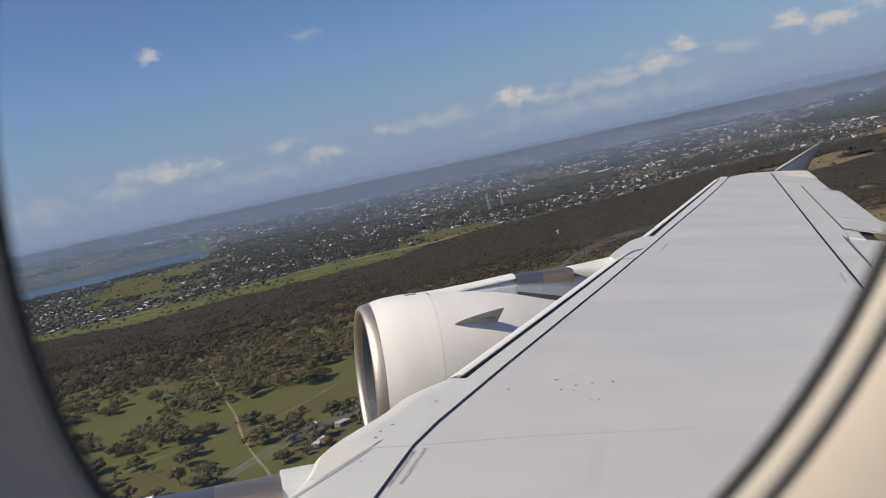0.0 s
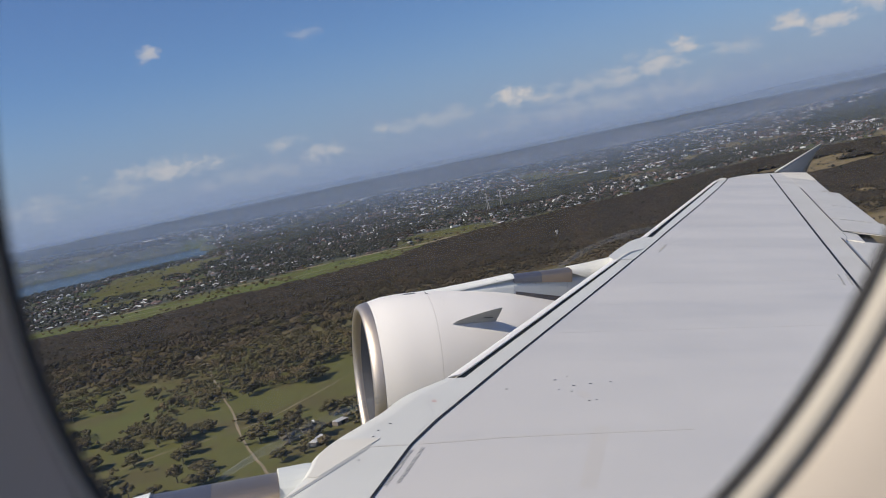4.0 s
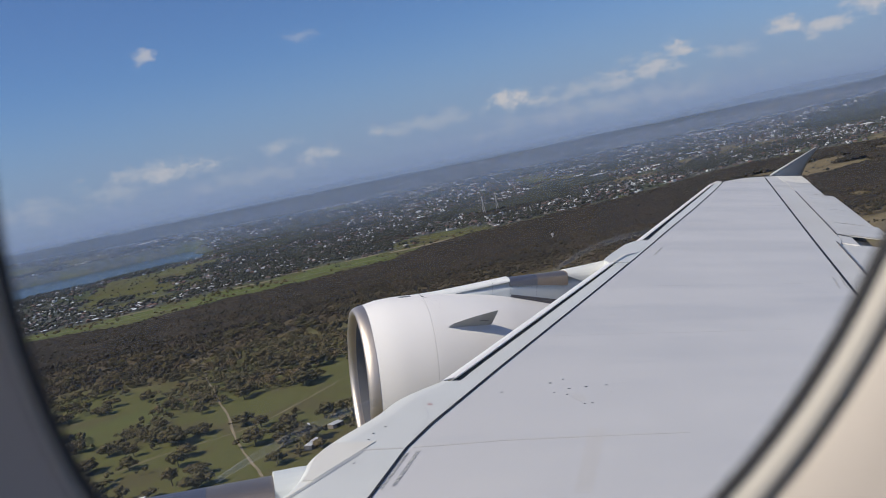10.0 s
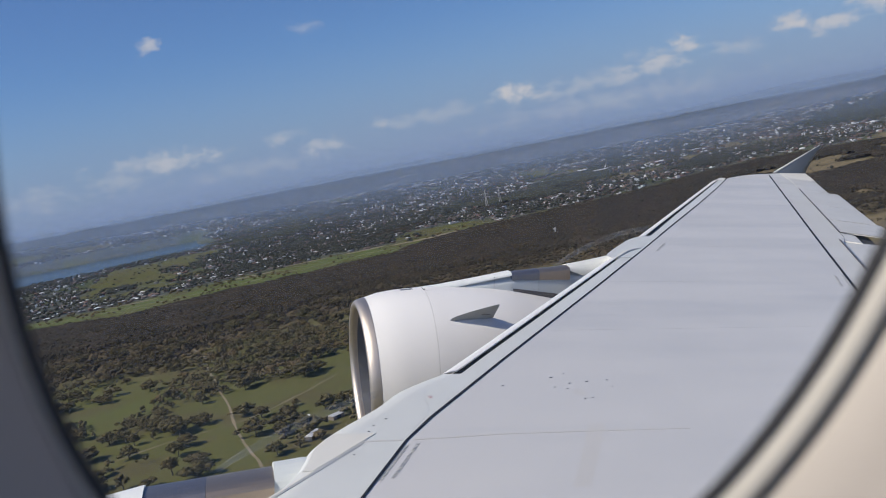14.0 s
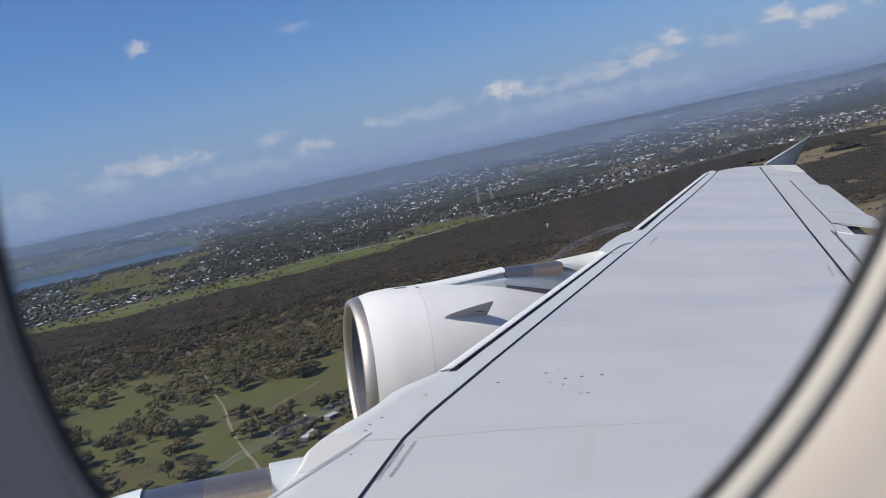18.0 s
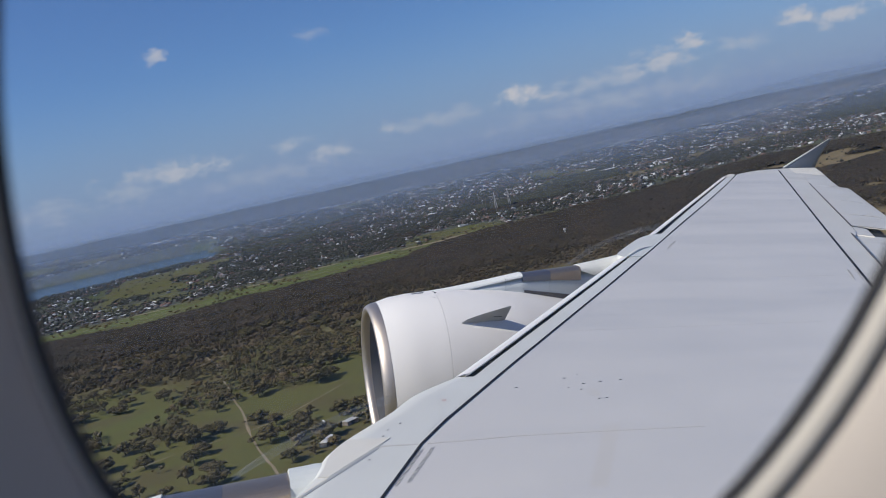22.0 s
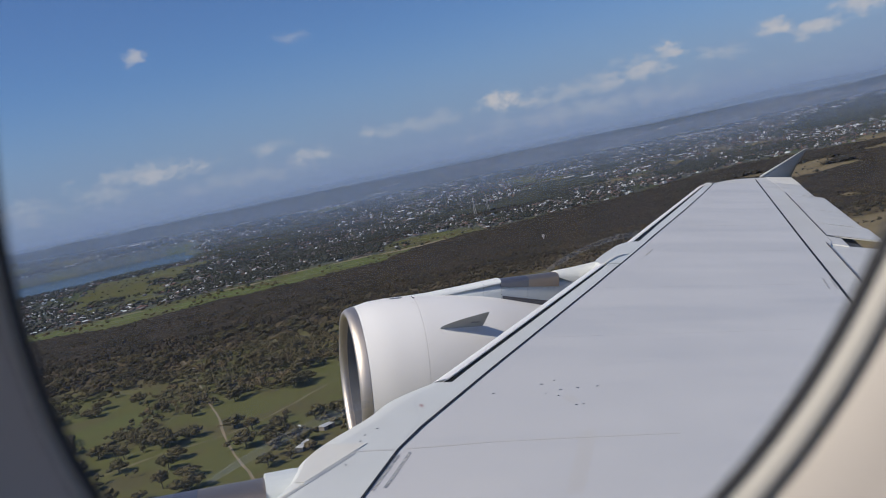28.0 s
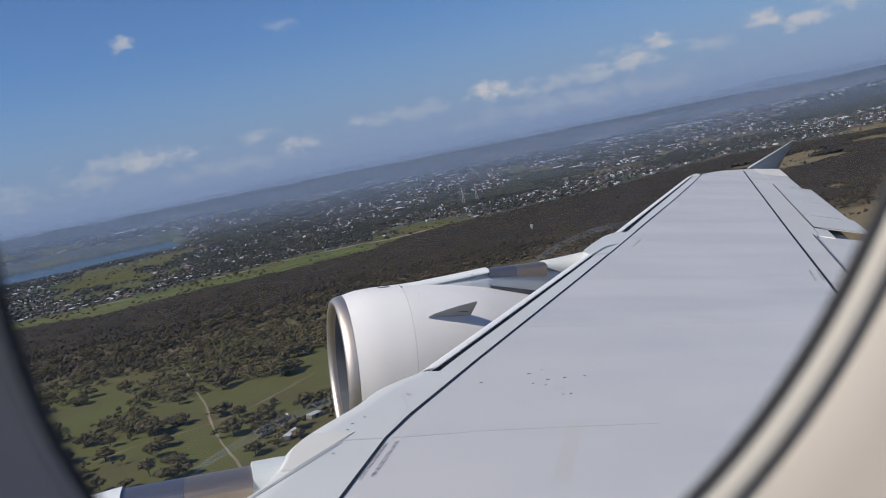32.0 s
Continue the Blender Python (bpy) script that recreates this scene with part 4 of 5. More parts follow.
def crown(rng, height, spread, clumps, leaves):
    """A gum's crown: uneven clumps of foliage with loose leaf sprays round each of them."""
    verts, faces = [], []
    count = 0
    for c in range(clumps):
        a, q = rng.uniform(0, 6.283), rng.uniform(0, 1) ** 0.6
        cx, cy = math.cos(a) * q * spread * 0.42, math.sin(a) * q * spread * 0.42
        cz = height * (0.36 + 0.50 * rng.uniform(0, 1) * (1 - 0.45 * q))
        size = spread * rng.uniform(0.10, 0.18)
        v, f = ICO1
        p = v * np.array([size, size, size * 0.75]) * (1 + 0.35 * rng.standard_normal((len(v), 1))) + (cx, cy, cz)
        verts.append(p)
        faces.append(f + count)
        count += len(p)
        d = rng.standard_normal((leaves, 3))
        d /= np.linalg.norm(d, axis=1)[:, None]
        at = d * size * rng.uniform(0.85, 1.35, (leaves, 1)) * (1, 1, 0.8) + (cx, cy, cz)
        u = rng.standard_normal((leaves, 3)) * size * 0.30
        w = rng.standard_normal((leaves, 3)) * size * 0.22
        quad = np.stack([at - u, at + w, at + u * 0.9], 1).reshape(-1, 3)
        verts.append(quad)
        faces.append(np.arange(len(quad)).reshape(-1, 3) + count)
        count += len(quad)
    return np.concatenate(verts), np.concatenate(faces)


def fast_mesh(name, verts, faces, mat, smooth=False):
    me = bpy.data.meshes.new(name)
    n = faces.shape[1]
    me.vertices.add(len(verts))
    me.vertices.foreach_set("co", np.ascontiguousarray(verts, dtype=np.float32).ravel())
    me.loops.add(faces.size)
    me.loops.foreach_set("vertex_index", np.ascontiguousarray(faces, dtype=np.int32).ravel())
    me.polygons.add(len(faces))
    me.polygons.foreach_set("loop_start", np.arange(len(faces), dtype=np.int32) * n)
    me.polygons.foreach_set("loop_total", np.full(len(faces), n, dtype=np.int32))
    if smooth:
        me.polygons.foreach_set("use_smooth", np.ones(len(faces), bool))
    me.materials.append(mat)
    me.update()
    me.validate()
    return me


def gum_tree(seed, height, spread):
    rng = np.random.RandomState(seed)
    base = thing("gum_tree", "dark olive gum tree with spreading crown in a paddock", "tree", "paddock trees")
    lean = rng.uniform(-0.4, 0.4, 2)
    fork = height * 0.38
    wood = [tube([(0, 0, -0.3), (lean[0] * 0.5, lean[1] * 0.5, fork * 0.5), (lean[0], lean[1], fork)], [0.42, 0.32, 0.26], 7)]
    for i in range(5):
        a = 6.283 * i / 5 + rng.uniform(-0.4, 0.4)
        q = spread * rng.uniform(0.18, 0.33)
        wood.append(tube([(lean[0], lean[1], fork), (math.cos(a) * q * 0.5, math.sin(a) * q * 0.5, height * 0.55), (math.cos(a) * q, math.sin(a) * q, height * rng.uniform(0.68, 0.84))], [0.2, 0.13, 0.05], 5))
    part("trunk", join(*wood), M_BARK, base)
    v, f = crown(rng, height, spread, 20, 46)
    ob = new("crown", fast_mesh("crown", v, f, M_LEAF))
    ob.parent = base
    return base


def lay(x, y):
    """The ground's height at one place."""
    return float(height(np.array([x]), np.array([y]))[0])


TRACKS = ([(-98, 1040), (-82, 950), (-62, 790), (-50, 680), (-42, 600), (-34, 555), (-26, 500)],
          [(-260, 560), (-200, 585), (-138, 606), (-114, 622), (-90, 635), (-60, 637), (-28, 648), (4, 688), (38, 733), (90, 775)],
          [(-330, 965), (-140, 985), (-45, 1040), (70, 1000), (200, 1020)],
          [(-400, 1690), (-150, 1650), (25, 1720), (230, 1760)])


def off_line(x, y, line):
    """Distance of a place from a track's line."""
    best = 1e9
    for (ax, ay), (bx, by) in zip(line, line[1:]):
        f = min(max(((x - ax) * (bx - ax) + (y - ay) * (by - ay)) / ((bx - ax) ** 2 + (by - ay) ** 2), 0), 1)
        best = min(best, math.hypot(x - ax - f * (bx - ax), y - ay - f * (by - ay)))
    return best


rng = np.random.RandomState(4)
kinds = [gum_tree(10 + i, h, w) for i, (h, w) in enumerate(((11, 12), (13, 11), (9, 10), (10, 14), (14, 13), (8, 8), (6, 5), (12, 9)))]
spots = []
for r0, r1, want in ((430, 760, 120), (760, 1150, 178)):
    tries = 0
    while len([s for s in spots if r0 <= math.hypot(*s) < r1]) < want and tries < 20000:
        tries += 1
        a, r = radians(rng.uniform(-17, 9)), math.sqrt(rng.uniform(r0 * r0, r1 * r1))
        x, y = r * math.sin(a), r * math.cos(a)
        g = fbm(np.array([x]), np.array([y]), 70, 23)[0] + 0.35 * fbm(np.array([x]), np.array([y]), 300, 29)[0]
        if g < 0.62 + 0.14 * rng.uniform(-1, 1):
            continue
        if min(off_line(x, y, line) for line in TRACKS[:2]) < 7:
            continue
        if any((x - p) ** 2 + (y - q) ** 2 < 60 for p, q in spots):
            continue
        spots.append((x, y))
for i, (x, y) in enumerate(spots):
    m = pose(x, y, lay(x, y), 0, 0, rng.uniform(0, 360)) @ Matrix.Diagonal((*[rng.uniform(0.95, 1.45)] * 2, rng.uniform(0.75, 1.05), 1))
    if i < len(kinds):
        kinds[i].matrix_basis = m
    else:
        t = copy_thing(kinds[rng.randint(len(kinds))], Matrix.Identity(4))
        t.matrix_basis = m


def scatter_trees(name, xs, ys, lo, hi, mat, label, category, seed, clumps=3, base=ICO1, fine=1.0):
    """Many far trees in one mesh: each a few uneven clumps over a short stem."""
    rng = np.random.RandomState(seed)
    z = height(xs, ys)
    v0, f0 = base
    n = len(xs)
    h = rng.uniform(lo, hi, n) * np.interp(np.hypot(xs, ys), (900, 1500), (1.0, 0.8))
    vs, fs, o = [], [], 0
    for c in range(clumps):
        off = rng.uniform(-0.28, 0.28, (n, 2)) * h[:, None]
        size = fine * h * rng.uniform(0.18, 0.34, n)
        top = h * rng.uniform(0.55, 0.85, n)
        jitter = 1 + 0.30 * rng.standard_normal((n, len(v0), 1))
        p = v0[None] * jitter * size[:, None, None] * np.array([1, 1, 0.72])
        p[:, :, 0] += (xs + off[:, 0])[:, None]
        p[:, :, 1] += (ys + off[:, 1])[:, None]
        p[:, :, 2] += (z + top)[:, None]
        vs.append(p.reshape(-1, 3))
        fs.append((f0[None] + (np.arange(n) * len(v0))[:, None, None]).reshape(-1, 3) + o)
        o += n * len(v0)
    return tagged(new(name, fast_mesh(name, np.concatenate(vs), np.concatenate(fs), mat)), label, category, kind="stuff")


def sample(r0, r1, a0, a1, n, seed):
    rng = np.random.RandomState(seed)
    r = np.sqrt(rng.uniform(r0 * r0, r1 * r1, n))
    a = np.radians(rng.uniform(a0, a1, n))
    return r * np.sin(a), r * np.cos(a), rng.uniform(0, 1, n)


def canopy_nodes(dark, light, dry):
    def build(k, bsdf):
        c = coords(k)
        fine, mid = k.noise(c, 0.22, 4.0, 0.7), k.noise(c, 0.018, 4.0, 0.6)
        col = k.mix(k.ramp(fine, 0.35, 0.7), (*dark, 1), (*light, 1))
        col = k.mix(k.math("MULTIPLY", k.ramp(mid, 0.42, 0.62), 0.75), col, (*dry, 1))
        k.put(bsdf.inputs["Base Color"], col)
        bump(k, bsdf, k.noise(c, 0.5, 4.0), 0.5, 1.5)
    return build


M_CANOPY = material("bush_canopy", canopy_nodes((0.017, 0.016, 0.012), (0.042, 0.036, 0.024), (0.050, 0.039, 0.028)), Roughness=0.95, Specular_IOR_Level=0.1)
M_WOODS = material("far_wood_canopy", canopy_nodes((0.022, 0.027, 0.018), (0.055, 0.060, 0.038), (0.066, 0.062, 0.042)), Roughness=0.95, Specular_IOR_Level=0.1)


def canopy(name, r0, r1, rows, cols, rise, mat, label, seed):
    """Closed crowns of a forest: an uneven roof of leaves that falls to the ground at the edges."""
    rng = np.random.RandomState(seed)
    r = r0 * (r1 / r0) ** np.linspace(0, 1, rows)
    az = np.radians(np.linspace(-24, 46, cols))
    rr, aa = np.meshgrid(r, az, indexing="ij")
    gap = np.gradient(r)[:, None]
    rr = rr + rng.uniform(-0.45, 0.45, rr.shape) * gap
    aa = aa + rng.uniform(-0.45, 0.45, rr.shape) * (az[1] - az[0])
    x, y = rr * np.sin(aa), rr * np.cos(aa)
    forest = cover(x, y)[0] * (1 - lake_mask(x, y))
    forest = forest * step(rr, 1080 + 240 * fbm(x, y, 130, seed + 5), 1180 + 240 * fbm(x, y, 130, seed + 5))
    stand = rise * (0.55 + 0.55 * fbm(x, y, 60, seed + 1)) + rng.uniform(-0.28, 0.28, x.shape) * rise
    z = height(x, y) + stand * step(forest + 0.5 * (fbm(x, y, 30, seed + 2) - 0.5), 0.35, 0.7) - 0.6
    n, m = x.shape
    i, j = np.meshgrid(np.arange(n - 1), np.arange(m - 1), indexing="ij")
    a = (i * m + j).ravel()
    quads = np.stack([a, a + 1, a + m + 1, a + m], 1)
    quads = quads[(forest.ravel()[quads] > 0.25).all(1)]
    return tagged(new(name, fast_mesh(name, np.stack([x, y, z], -1).reshape(-1, 3), quads, mat)), label, "forest", kind="stuff")


canopy("bush", 800, 2420, 330, 640, 6.5, M_CANOPY, "dense dark brown-green gum bushland", 131)
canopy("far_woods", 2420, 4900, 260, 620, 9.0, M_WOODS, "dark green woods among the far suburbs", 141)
x, y, u = sample(600, 1400, -24, 46, 30000, 31)
forest, town, dry = cover(x, y)
edge = cover(x * 1.10, y * 1.10)[0]
keep = u < 1.1 * forest * fbm(x, y, 40, 77) + 0.10 * edge * step(fbm(x, y, 50, 79), 0.45, 0.6)
scatter_trees("bush_trees", x[keep], y[keep], 5, 9, M_BUSH, "scattered dark gums rising from the bush", "forest", 32, 5, fine=0.72)
x, y, u = sample(430, 1150, -20, 12, 9000, 35)
keep = (fbm(x, y, 70, 23) + 0.35 * fbm(x, y, 300, 29) > 0.64 + 0.14 * u) & (cover(x, y)[0] < 0.4)
scatter_trees("paddock_shrubs", x[keep], y[keep], 3.5, 8, M_LEAF, "olive shrubs and young gums in the paddock", "shrubs", 36, 9, fine=0.6)
x, y, u = sample(1200, 2420, -24, 46, 70000, 33)
forest, town, dry = cover(x, y)
keep = u < forest * 0.7 * fbm(x, y, 90, 78)
scatter_trees("bush_trees", x[keep], y[keep], 5, 9, M_BUSH, "dark gums rising from the bush further off", "forest", 34, 3, fine=0.8)

x, y, u = sample(1480, 2000, -24, 12, 9000, 37)
keep = (lush(x, y) > 0.4) & (u < 0.16 * step(fbm(x, y, 70, 87), 0.40, 0.62)) & (cover(x, y)[0] < 0.4)
scatter_trees("park_trees", x[keep], y[keep], 6, 11, M_LEAF, "dark trees dotted over the park strip", "trees", 38, 6, fine=0.8)

x, y, u = sample(1700, 4890, -24, 46, 230000, 41)
forest, town, dry = cover(x, y)
keep = (u < 0.35 + 0.65 * step(fbm(x, y, 160, 61), 0.42, 0.58)) & (lake_mask(x, y) < 0.1) & ((town > 0.5) | (u < 0.03) | ((forest > 0.5) & (np.hypot(x, y) > 2430) & (u < 0.6)))
near = keep & (np.hypot(x, y) < 2800 + 500 * (fbm(x, y, 300, 63) - 0.5))
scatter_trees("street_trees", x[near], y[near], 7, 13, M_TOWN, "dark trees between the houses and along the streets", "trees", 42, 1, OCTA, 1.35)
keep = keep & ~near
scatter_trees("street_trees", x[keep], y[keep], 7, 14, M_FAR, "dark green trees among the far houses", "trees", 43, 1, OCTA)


# ---------------------------------------------------------------- the suburbs
def roof_nodes(a, b, c):
    def build(k, bsdf):
        rnd = k.add("ShaderNodeObjectInfo").outputs["Random"]
        geo = k.add("ShaderNodeNewGeometry").outputs["Random Per Island"]
        f = k.math("FRACT", k.math("ADD", rnd, geo))
        col = k.mix(k.ramp(f, 0.2, 0.5), (*a, 1), (*b, 1))
        col = k.mix(k.ramp(f, 0.7, 0.75), col, (*c, 1))
        k.put(bsdf.inputs["Base Color"], k.mix(k.math("MULTIPLY", k.noise(coords(k), 0.6), 0.3), col, (0.08, 0.07, 0.06, 1)))
    return build


M_TILE = material("roof_tiles", roof_nodes((0.20, 0.105, 0.075), (0.13, 0.11, 0.105), (0.19, 0.19, 0.20)), Roughness=0.6)
M_SHED = material("pale_metal_roof", roof_nodes((0.72, 0.73, 0.74), (0.52, 0.54, 0.56), (0.82, 0.82, 0.82)), Roughness=0.4)
M_WALL = material("house_walls", roof_nodes((0.17, 0.14, 0.12), (0.24, 0.22, 0.20), (0.14, 0.09, 0.07)), Roughness=0.8)
M_PANE = material("dark_panes", None, Base_Color=(0.03, 0.04, 0.05, 1), Roughness=0.15)


def hip(w, d, z0, z1, over=0.5):
    w, d = w / 2 + over, d / 2 + over
    e = max(w - d, 0.2)
    v = [(-w, -d, z0), (w, -d, z0), (w, d, z0), (-w, d, z0), (-e, 0, z1), (e, 0, z1)]
    return v, [(0, 1, 5, 4), (1, 2, 5), (2, 3, 4, 5), (3, 0, 4), (3, 2, 1, 0)]


def house(w, d, h, rise, mat, label):
    base = thing("house", label, "house", "suburban houses")
    part("wall", box(-w / 2, w / 2, -d / 2, d / 2, -1.0, h), M_WALL, base)
    part("roof", hip(w, d, h, h + rise), mat, base)
    return base


def shed(w, d, h):
    base = thing("warehouse", "long pale metal roofed warehouse in the suburbs", "warehouse", "warehouses")
    part("wall", box(-w / 2, w / 2, -d / 2, d / 2, -2.0, h), M_WALL, base)
    v = [(-w / 2 - 0.4, -d / 2 - 0.4, h), (w / 2 + 0.4, -d / 2 - 0.4, h), (w / 2 + 0.4, d / 2 + 0.4, h), (-w / 2 - 0.4, d / 2 + 0.4, h), (-w / 2 - 0.4, 0, h + 1.8), (w / 2 + 0.4, 0, h + 1.8)]
    part("roof", (v, [(0, 1, 5, 4), (2, 3, 4, 5), (1, 2, 5), (3, 0, 4), (3, 2, 1, 0)]), M_SHED, base)
    return base


def street_spots(r0, r1, a0, a1, n, seed, pitch=(17, 36)):
    """Plots along a street grid, jittered, where the land is town."""
    rng = np.random.RandomState(seed)
    x, y, u = sample(r0, r1, a0, a1, n, seed)
    q = 0.35
    s, t = x * math.cos(q) + y * math.sin(q), -x * math.sin(q) + y * math.cos(q)
    s = np.round(s / pitch[0]) * pitch[0] + rng.uniform(-1.5, 1.5, n)
    t = np.round(t / pitch[1]) * pitch[1] + rng.uniform(-2, 2, n)
    x, y = s * math.cos(q) - t * math.sin(q), s * math.sin(q) + t * math.cos(q)
    forest, town, dry = cover(x, y)
    ok = (town > 0.6) & (forest < 0.3) & (lake_mask(x, y) < 0.05)
    cells = {}
    for i in np.nonzero(ok)[0]:
        cells.setdefault((round(s[i] / pitch[0]), round(t[i] / pitch[1])), (float(x[i]), float(y[i])))
    return list(cells.values())


plots = street_spots(1730, 4800, -22, 42, 19000, 51, (12, 24))
plots.sort(key=lambda p: math.hypot(*p))
styles = [house(10, 7, 2.6, 1.8, M_TILE, "brick suburban house with hipped tile roof"), house(12, 8, 2.6, 1.9, M_TILE, "long brick suburban house with hipped tile roof"),
          house(9, 8, 4.6, 1.7, M_TILE, "two-storey suburban house with hipped roof"), house(11, 8, 2.8, 1.5, M_SHED, "suburban house with pale metal roof")]
rng = np.random.RandomState(6)
single, rest = plots[:300], plots[300:]
for i, (x, y) in enumerate(single):
    m = pose(x, y, lay(x, y), 0, 0, 20 + 90 * rng.randint(4))
    if i < 4:
        styles[i].matrix_basis = m
    else:
        copy_thing(styles[(0, 0, 1, 2, 3, 3, 3)[rng.randint(7)]], m)


def far_houses(name, places, mat, label, wide, seed):
    rng = np.random.RandomState(seed)
    verts, faces, n = [], [], 0
    for x, y in places:
        w, d, h = rng.uniform(*wide), rng.uniform(6, 8), rng.choice((2.6, 2.6, 4.4))
        q, z = 0.35 + 1.5708 * rng.randint(2), lay(x, y)
        v, f = join(box(-w / 2, w / 2, -d / 2, d / 2, -1.5, h), hip(w, d, h, h + 1.7))
        verts += [(x + a * math.cos(q) - b * math.sin(q), y + a * math.sin(q) + b * math.cos(q), z + c) for a, b, c in v]
        faces += [tuple(i + n for i in p) for p in f]
        n += len(v)
    return tagged(new(name, mesh_data(name, verts, faces, mat)), label, "houses", kind="stuff")


far_houses("far_houses", rest[::2], M_TILE, "far suburban houses with red and brown tile roofs", (8, 12), 61)
far_houses("far_houses", rest[1::4], M_SHED, "far suburban houses with pale metal roofs", (8, 12), 62)
far_houses("far_houses", rest[3::4], M_TILE, "far suburban houses with dull roofs", (8, 12), 63)

# warehouses towards the horizon
first = shed(42, 18, 6)
first.matrix_basis = pose(900, 3900, lay(900, 3900), 0, 0, 25)
for i in range(260):
    a = radians(rng.uniform(-8, 40))
    r = rng.normal(4230, 200) if rng.uniform() < 0.75 else rng.uniform(2700, 4700)
    x, y = r * math.sin(a), r * math.cos(a)
    if (a < radians(3) and r < 4060) or cover(np.array([x]), np.array([y]))[1][0] < 0.2:
        continue
    t = copy_thing(first, Matrix.Identity(4))
    t.matrix_basis = pose(x, y, lay(x, y), 0, 0, 20 + 90 * rng.randint(2)) @ Matrix.Diagonal((rng.uniform(0.5, 1.3), rng.uniform(0.6, 1.3), rng.uniform(0.8, 1.2), 1))


# ---------------------------------------------------------------- tracks through the paddocks
def track(name, pts, width, label, mat):
    rows, out = [], []
    for i in range(len(pts) - 1):
        for j in range(12):
            f = j / 12
            out.append((pts[i][0] * (1 - f) + pts[i + 1][0] * f, pts[i][1] * (1 - f) + pts[i + 1][1] * f))
    out.append(pts[-1])
    for _ in range(30):
        out = [out[0]] + [tuple((a[q] + b[q] + c[q]) / 3 for q in (0, 1)) for a, b, c in zip(out, out[1:], out[2:])] + [out[-1]]
    for i, (x, y) in enumerate(out):
        a, b = out[max(i - 1, 0)], out[min(i + 1, len(out) - 1)]
        d = Vector((b[0] - a[0], b[1] - a[1])).normalized()
        w = width * (0.8 + 0.4 * noise.noise((x * 0.05, y * 0.05, 3)))
        sway = 4.0 * noise.noise((x * 0.012, y * 0.012, 8)) + 0.7 * noise.noise((x * 0.06, y * 0.06, 5))
        rows.append([(x - d.y * (q * w + sway), y + d.x * (q * w + sway), lay(x, y) + 0.12) for q in (-0.5, 0, 0.5)])
    tagged(new(name, mesh_data(name, *grid(rows), mat)), label, "dirt track", kind="structure")


M_DIRT = material("pale_dirt", paint((0.235, 0.185, 0.12), (0.12, 0.11, 0.055), 0.10, 0.9, 0.95))
track("road", TRACKS[0], 2.0, "pale dirt track across the paddock", M_DIRT)
track("road", TRACKS[1], 1.8, "narrow pale dirt track in the paddock", M_DIRT)
track("road", TRACKS[2], 4.0, "pale dirt track along the edge of the bush", M_DIRT)
track("road", TRACKS[3], 5.0, "pale path through the park", M_DIRT)


# bare earth beside the park strip
def bare_patch(x, y, a, b, seed):
    n = 28
    pts = []
    for i in range(n):
        t = 6.2832 * i / n
        k = 1 + 0.5 * noise.noise((math.cos(t) * 1.3, math.sin(t) * 1.3, seed))
        px, py = x + a * k * math.cos(t), y + b * k * math.sin(t)
        pts.append((px, py, lay(px, py) + 0.35))
    tagged(new("bare_earth", mesh_data("bare_earth", pts, [tuple(range(n))], M_DIRT)), "pale bare earth beside the park", "bare ground", kind="structure")


for x, y, a, b, seed in ((-40, 1790, 60, 9, 1.1), (73, 1840, 45, 10, 2.2), (182, 1842, 50, 12, 3.3), (290, 1815, 70, 14, 4.4), (400, 1830, 80, 14, 5.5), (-250, 1745, 50, 7, 6.6)):
    bare_patch(x, y, a, b, seed)

FARM = (3, 560)
TOWER, MASTS = (430, 1382), ((560, 2330, 48), (604, 2362, 48))
M_PALE = material("pale_concrete", paint((0.42, 0.41, 0.39), (0.32, 0.31, 0.30), 0.3, 0.6, 0.8))

# a small farmstead beside the track
def farm_shed(w, d, h, label):
    base = thing("farm_shed", label, "shed", "farm buildings")
    part("wall", box(-w / 2, w / 2, -d / 2, d / 2, -0.5, h), M_WALL, base)
    v = [(sx * (w / 2 + 0.3), sy * (d / 2 + 0.3), h) for sx, sy in ((-1, -1), (1, -1), (1, 1), (-1, 1))] + [(-w / 2 - 0.3, 0, h + 1.1), (w / 2 + 0.3, 0, h + 1.1)]
    part("roof", (v, [(0, 1, 5, 4), (2, 3, 4, 5), (1, 2, 5), (3, 0, 4), (3, 2, 1, 0)]), M_SHED, base)
    part("door", box(-1.5, 1.5, -d / 2 - 0.06, -d / 2 + 0.05, 0.0, 2.4), M_PANE, base)
    return base


for x, y, w, d, h, turn, label in ((FARM[0], FARM[1], 13, 5, 2.8, 62, "long pale metal roofed shed beside the track"), (FARM[0] - 2, FARM[1] + 44, 6, 5, 2.6, 20, "small pale metal roofed shed beside the track"),
                                   (FARM[0] + 17, FARM[1] + 33, 9, 6, 2.6, 35, "low farm building with a pale metal roof")):
    farm_shed(w, d, h, label).matrix_basis = pose(x, y, lay(x, y), 0, 0, turn)


# a pale tower among the bush, and lattice masts in the suburbs
tower = thing("water_tower", "small pale water tower rising out of the bush", "tower")
tower.matrix_basis = pose(TOWER[0], TOWER[1], lay(*TOWER), 0, 0, 15)
part("shaft", tube([(0, 0, 0), (0, 0, 9)], [1.2, 1.1], 14), M_PALE, tower)
part("tank", tube([(0, 0, 9), (0, 0, 9.6), (0, 0, 12.6), (0, 0, 12.9)], [1.2, 2.2, 2.2, 0.3], 14), M_PALE, tower)


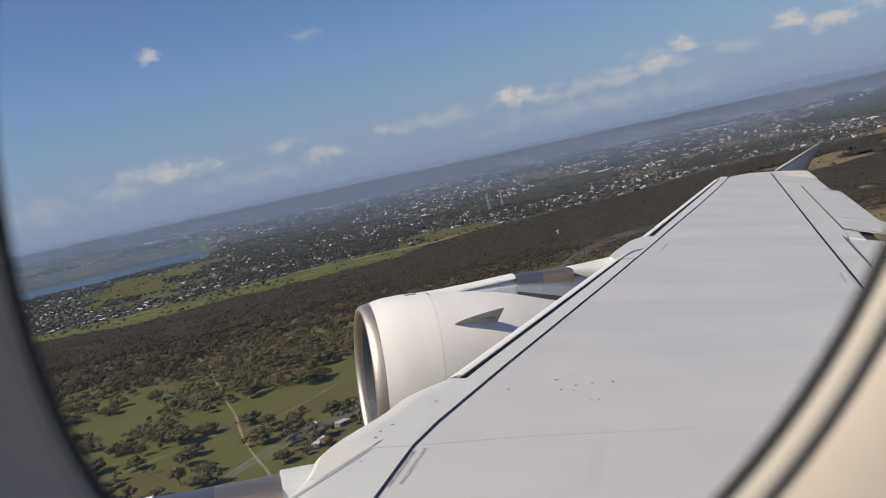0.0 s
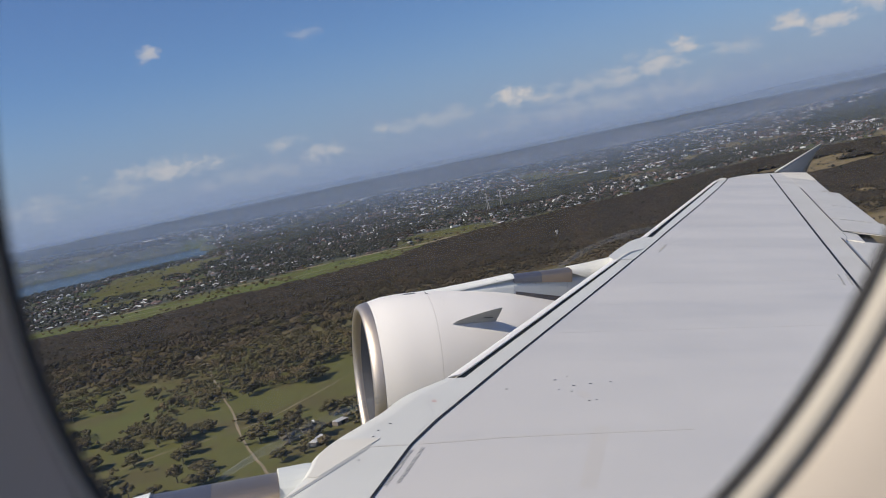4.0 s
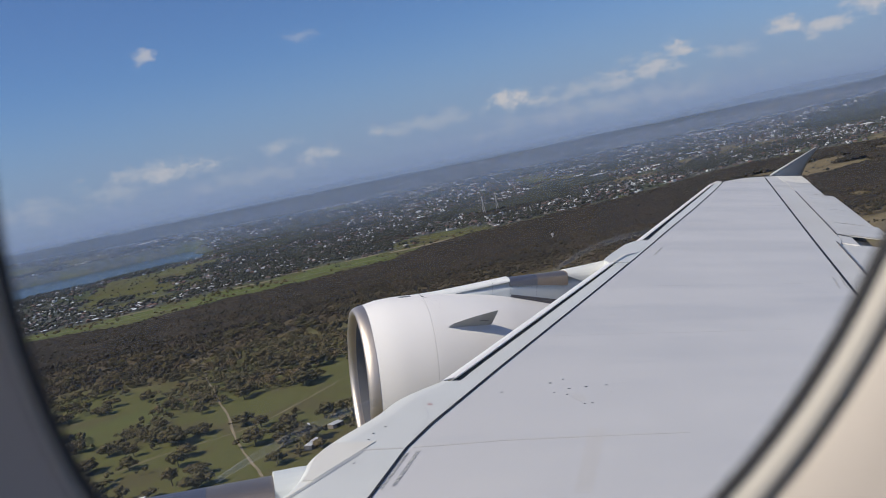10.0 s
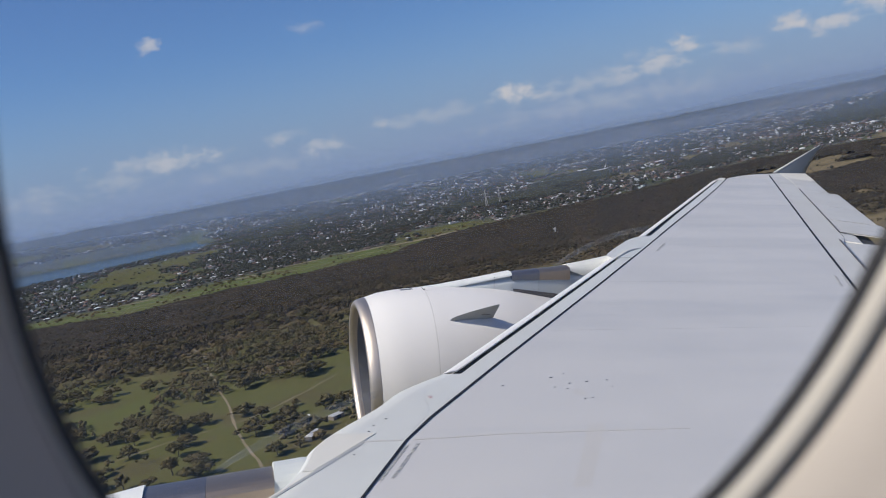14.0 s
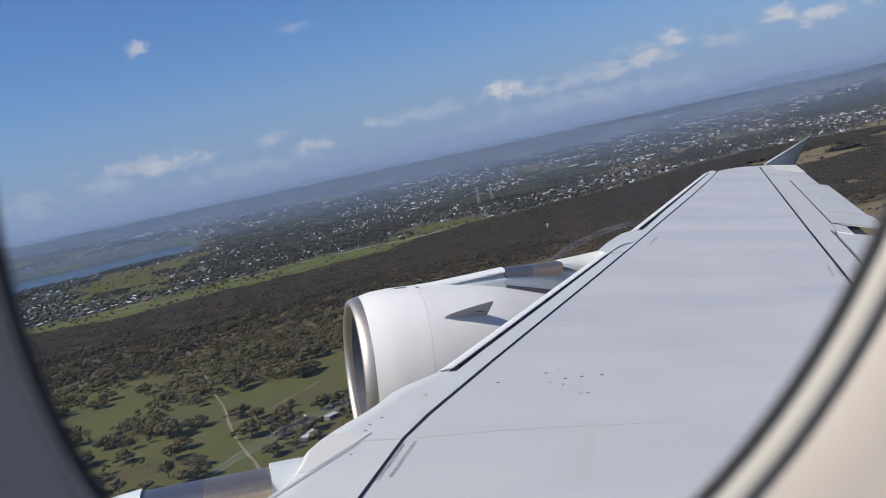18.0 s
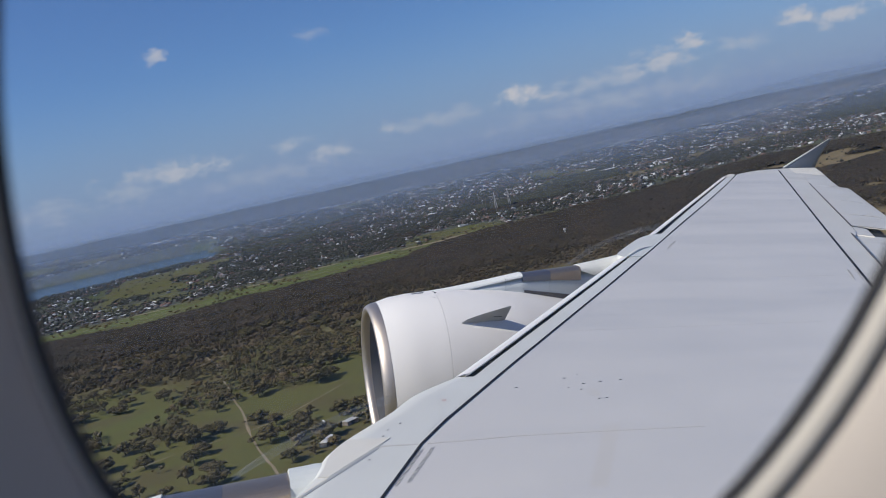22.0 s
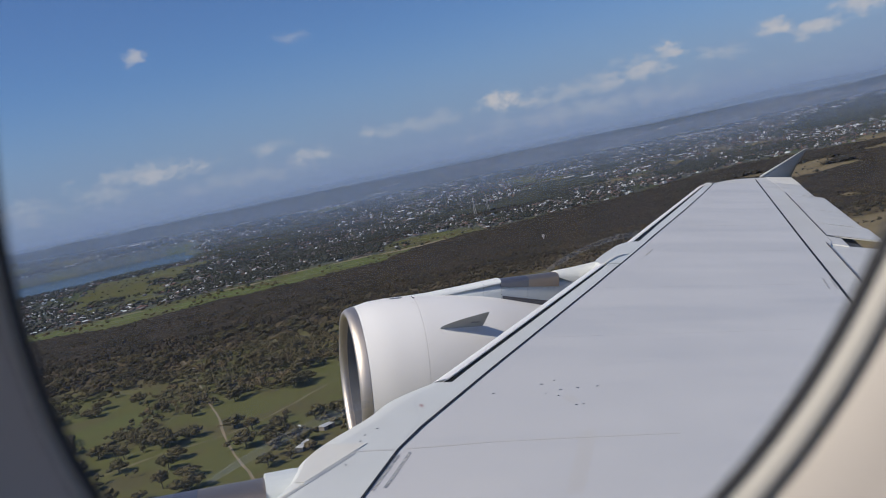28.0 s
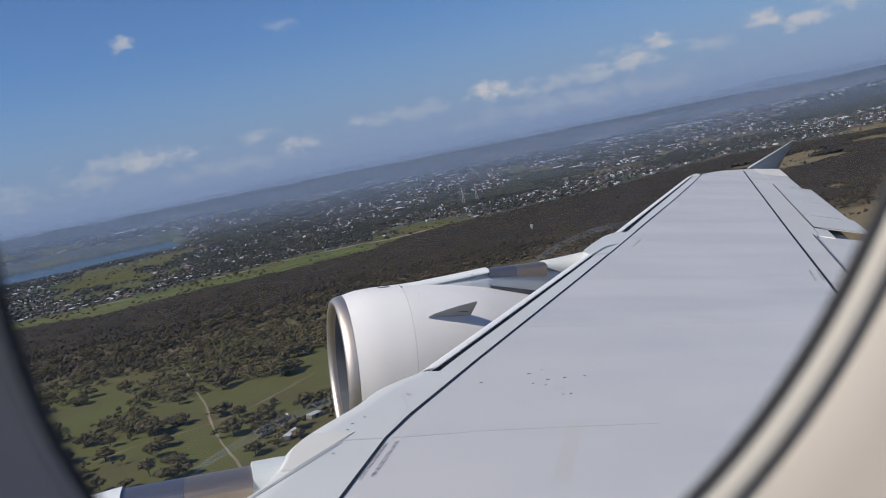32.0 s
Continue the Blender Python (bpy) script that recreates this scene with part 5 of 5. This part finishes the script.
def mast(x, y, h):
    base = thing("lattice_mast", "grey lattice power mast standing among the houses", "mast", "masts")
    base.matrix_basis = pose(x, y, lay(x, y))
    for sx, sy in ((-1, -1), (1, -1), (1, 1), (-1, 1)):
        part("leg", tube([(sx * 3.2, sy * 3.2, 0), (sx * 1.1, sy * 1.1, h * 0.6), (sx * 0.4, sy * 0.4, h)], [0.45, 0.4, 0.3], 5), M_PALE, base)
    for z, w in ((h * 0.62, 9), (h * 0.77, 7), (h * 0.92, 5)):
        part("cross_arm", box(-w, w, -0.4, 0.4, z, z + 0.7), M_PALE, base)


for x, y, h in MASTS:
    mast(x, y, h)


# faint vapour vortex that trails from the inner engine's strake
def vapour_nodes(k, bsdf):
    c = coords(k)
    thin = k.ramp(k.noise(c, 1.2, 2.0), 0.25, 0.75, 0.035, 0.085)
    k.put(bsdf.inputs["Alpha"], thin)


M_VAPOUR = material("thin_vapour", vapour_nodes, Base_Color=(0.85, 0.88, 0.92, 1), Roughness=1.0, Specular_IOR_Level=0.0)


def vapour_trail(spine, wide, label):
    way = [[float(np.interp(t, range(len(spine)), [p[i] for p in spine])) for i in range(3)] for t in np.linspace(0, len(spine) - 1, 60)]
    for _ in range(40):
        way = [way[0]] + [[(way[i - 1][j] + way[i][j] + way[i + 1][j]) / 3 for j in range(3)] for i in range(1, len(way) - 1)] + [way[-1]]
    ob = tagged(new("vapour_trail", mesh_data("vapour_trail", *join(*[tube(way, [q * wide * (0.45 + 0.55 * min(1, i / 20)) for i in range(len(way))], 12) for q in (1.0,)]), M_VAPOUR, True)), label, "vapour trail", "vapour trails")
    ob.matrix_basis = AIR


vapour_trail([(-0.262, 6.900, -1.956), (-0.088, 7.380, -1.969), (0.237, 7.860, -1.927), (0.539, 8.340, -1.900), (0.936, 8.820, -1.882), (1.190, 9.300, -1.923)], 0.036, "thin white vapour vortex trailing from the inner engine")
vapour_trail([(4.849, 15.000, -1.022), (5.130, 15.320, -0.920), (5.561, 15.640, -0.744), (6.092, 15.960, -0.569), (6.643, 16.280, -0.447), (7.271, 16.600, -0.372)], 0.045, "thin white vapour vortex arching over the pylon")
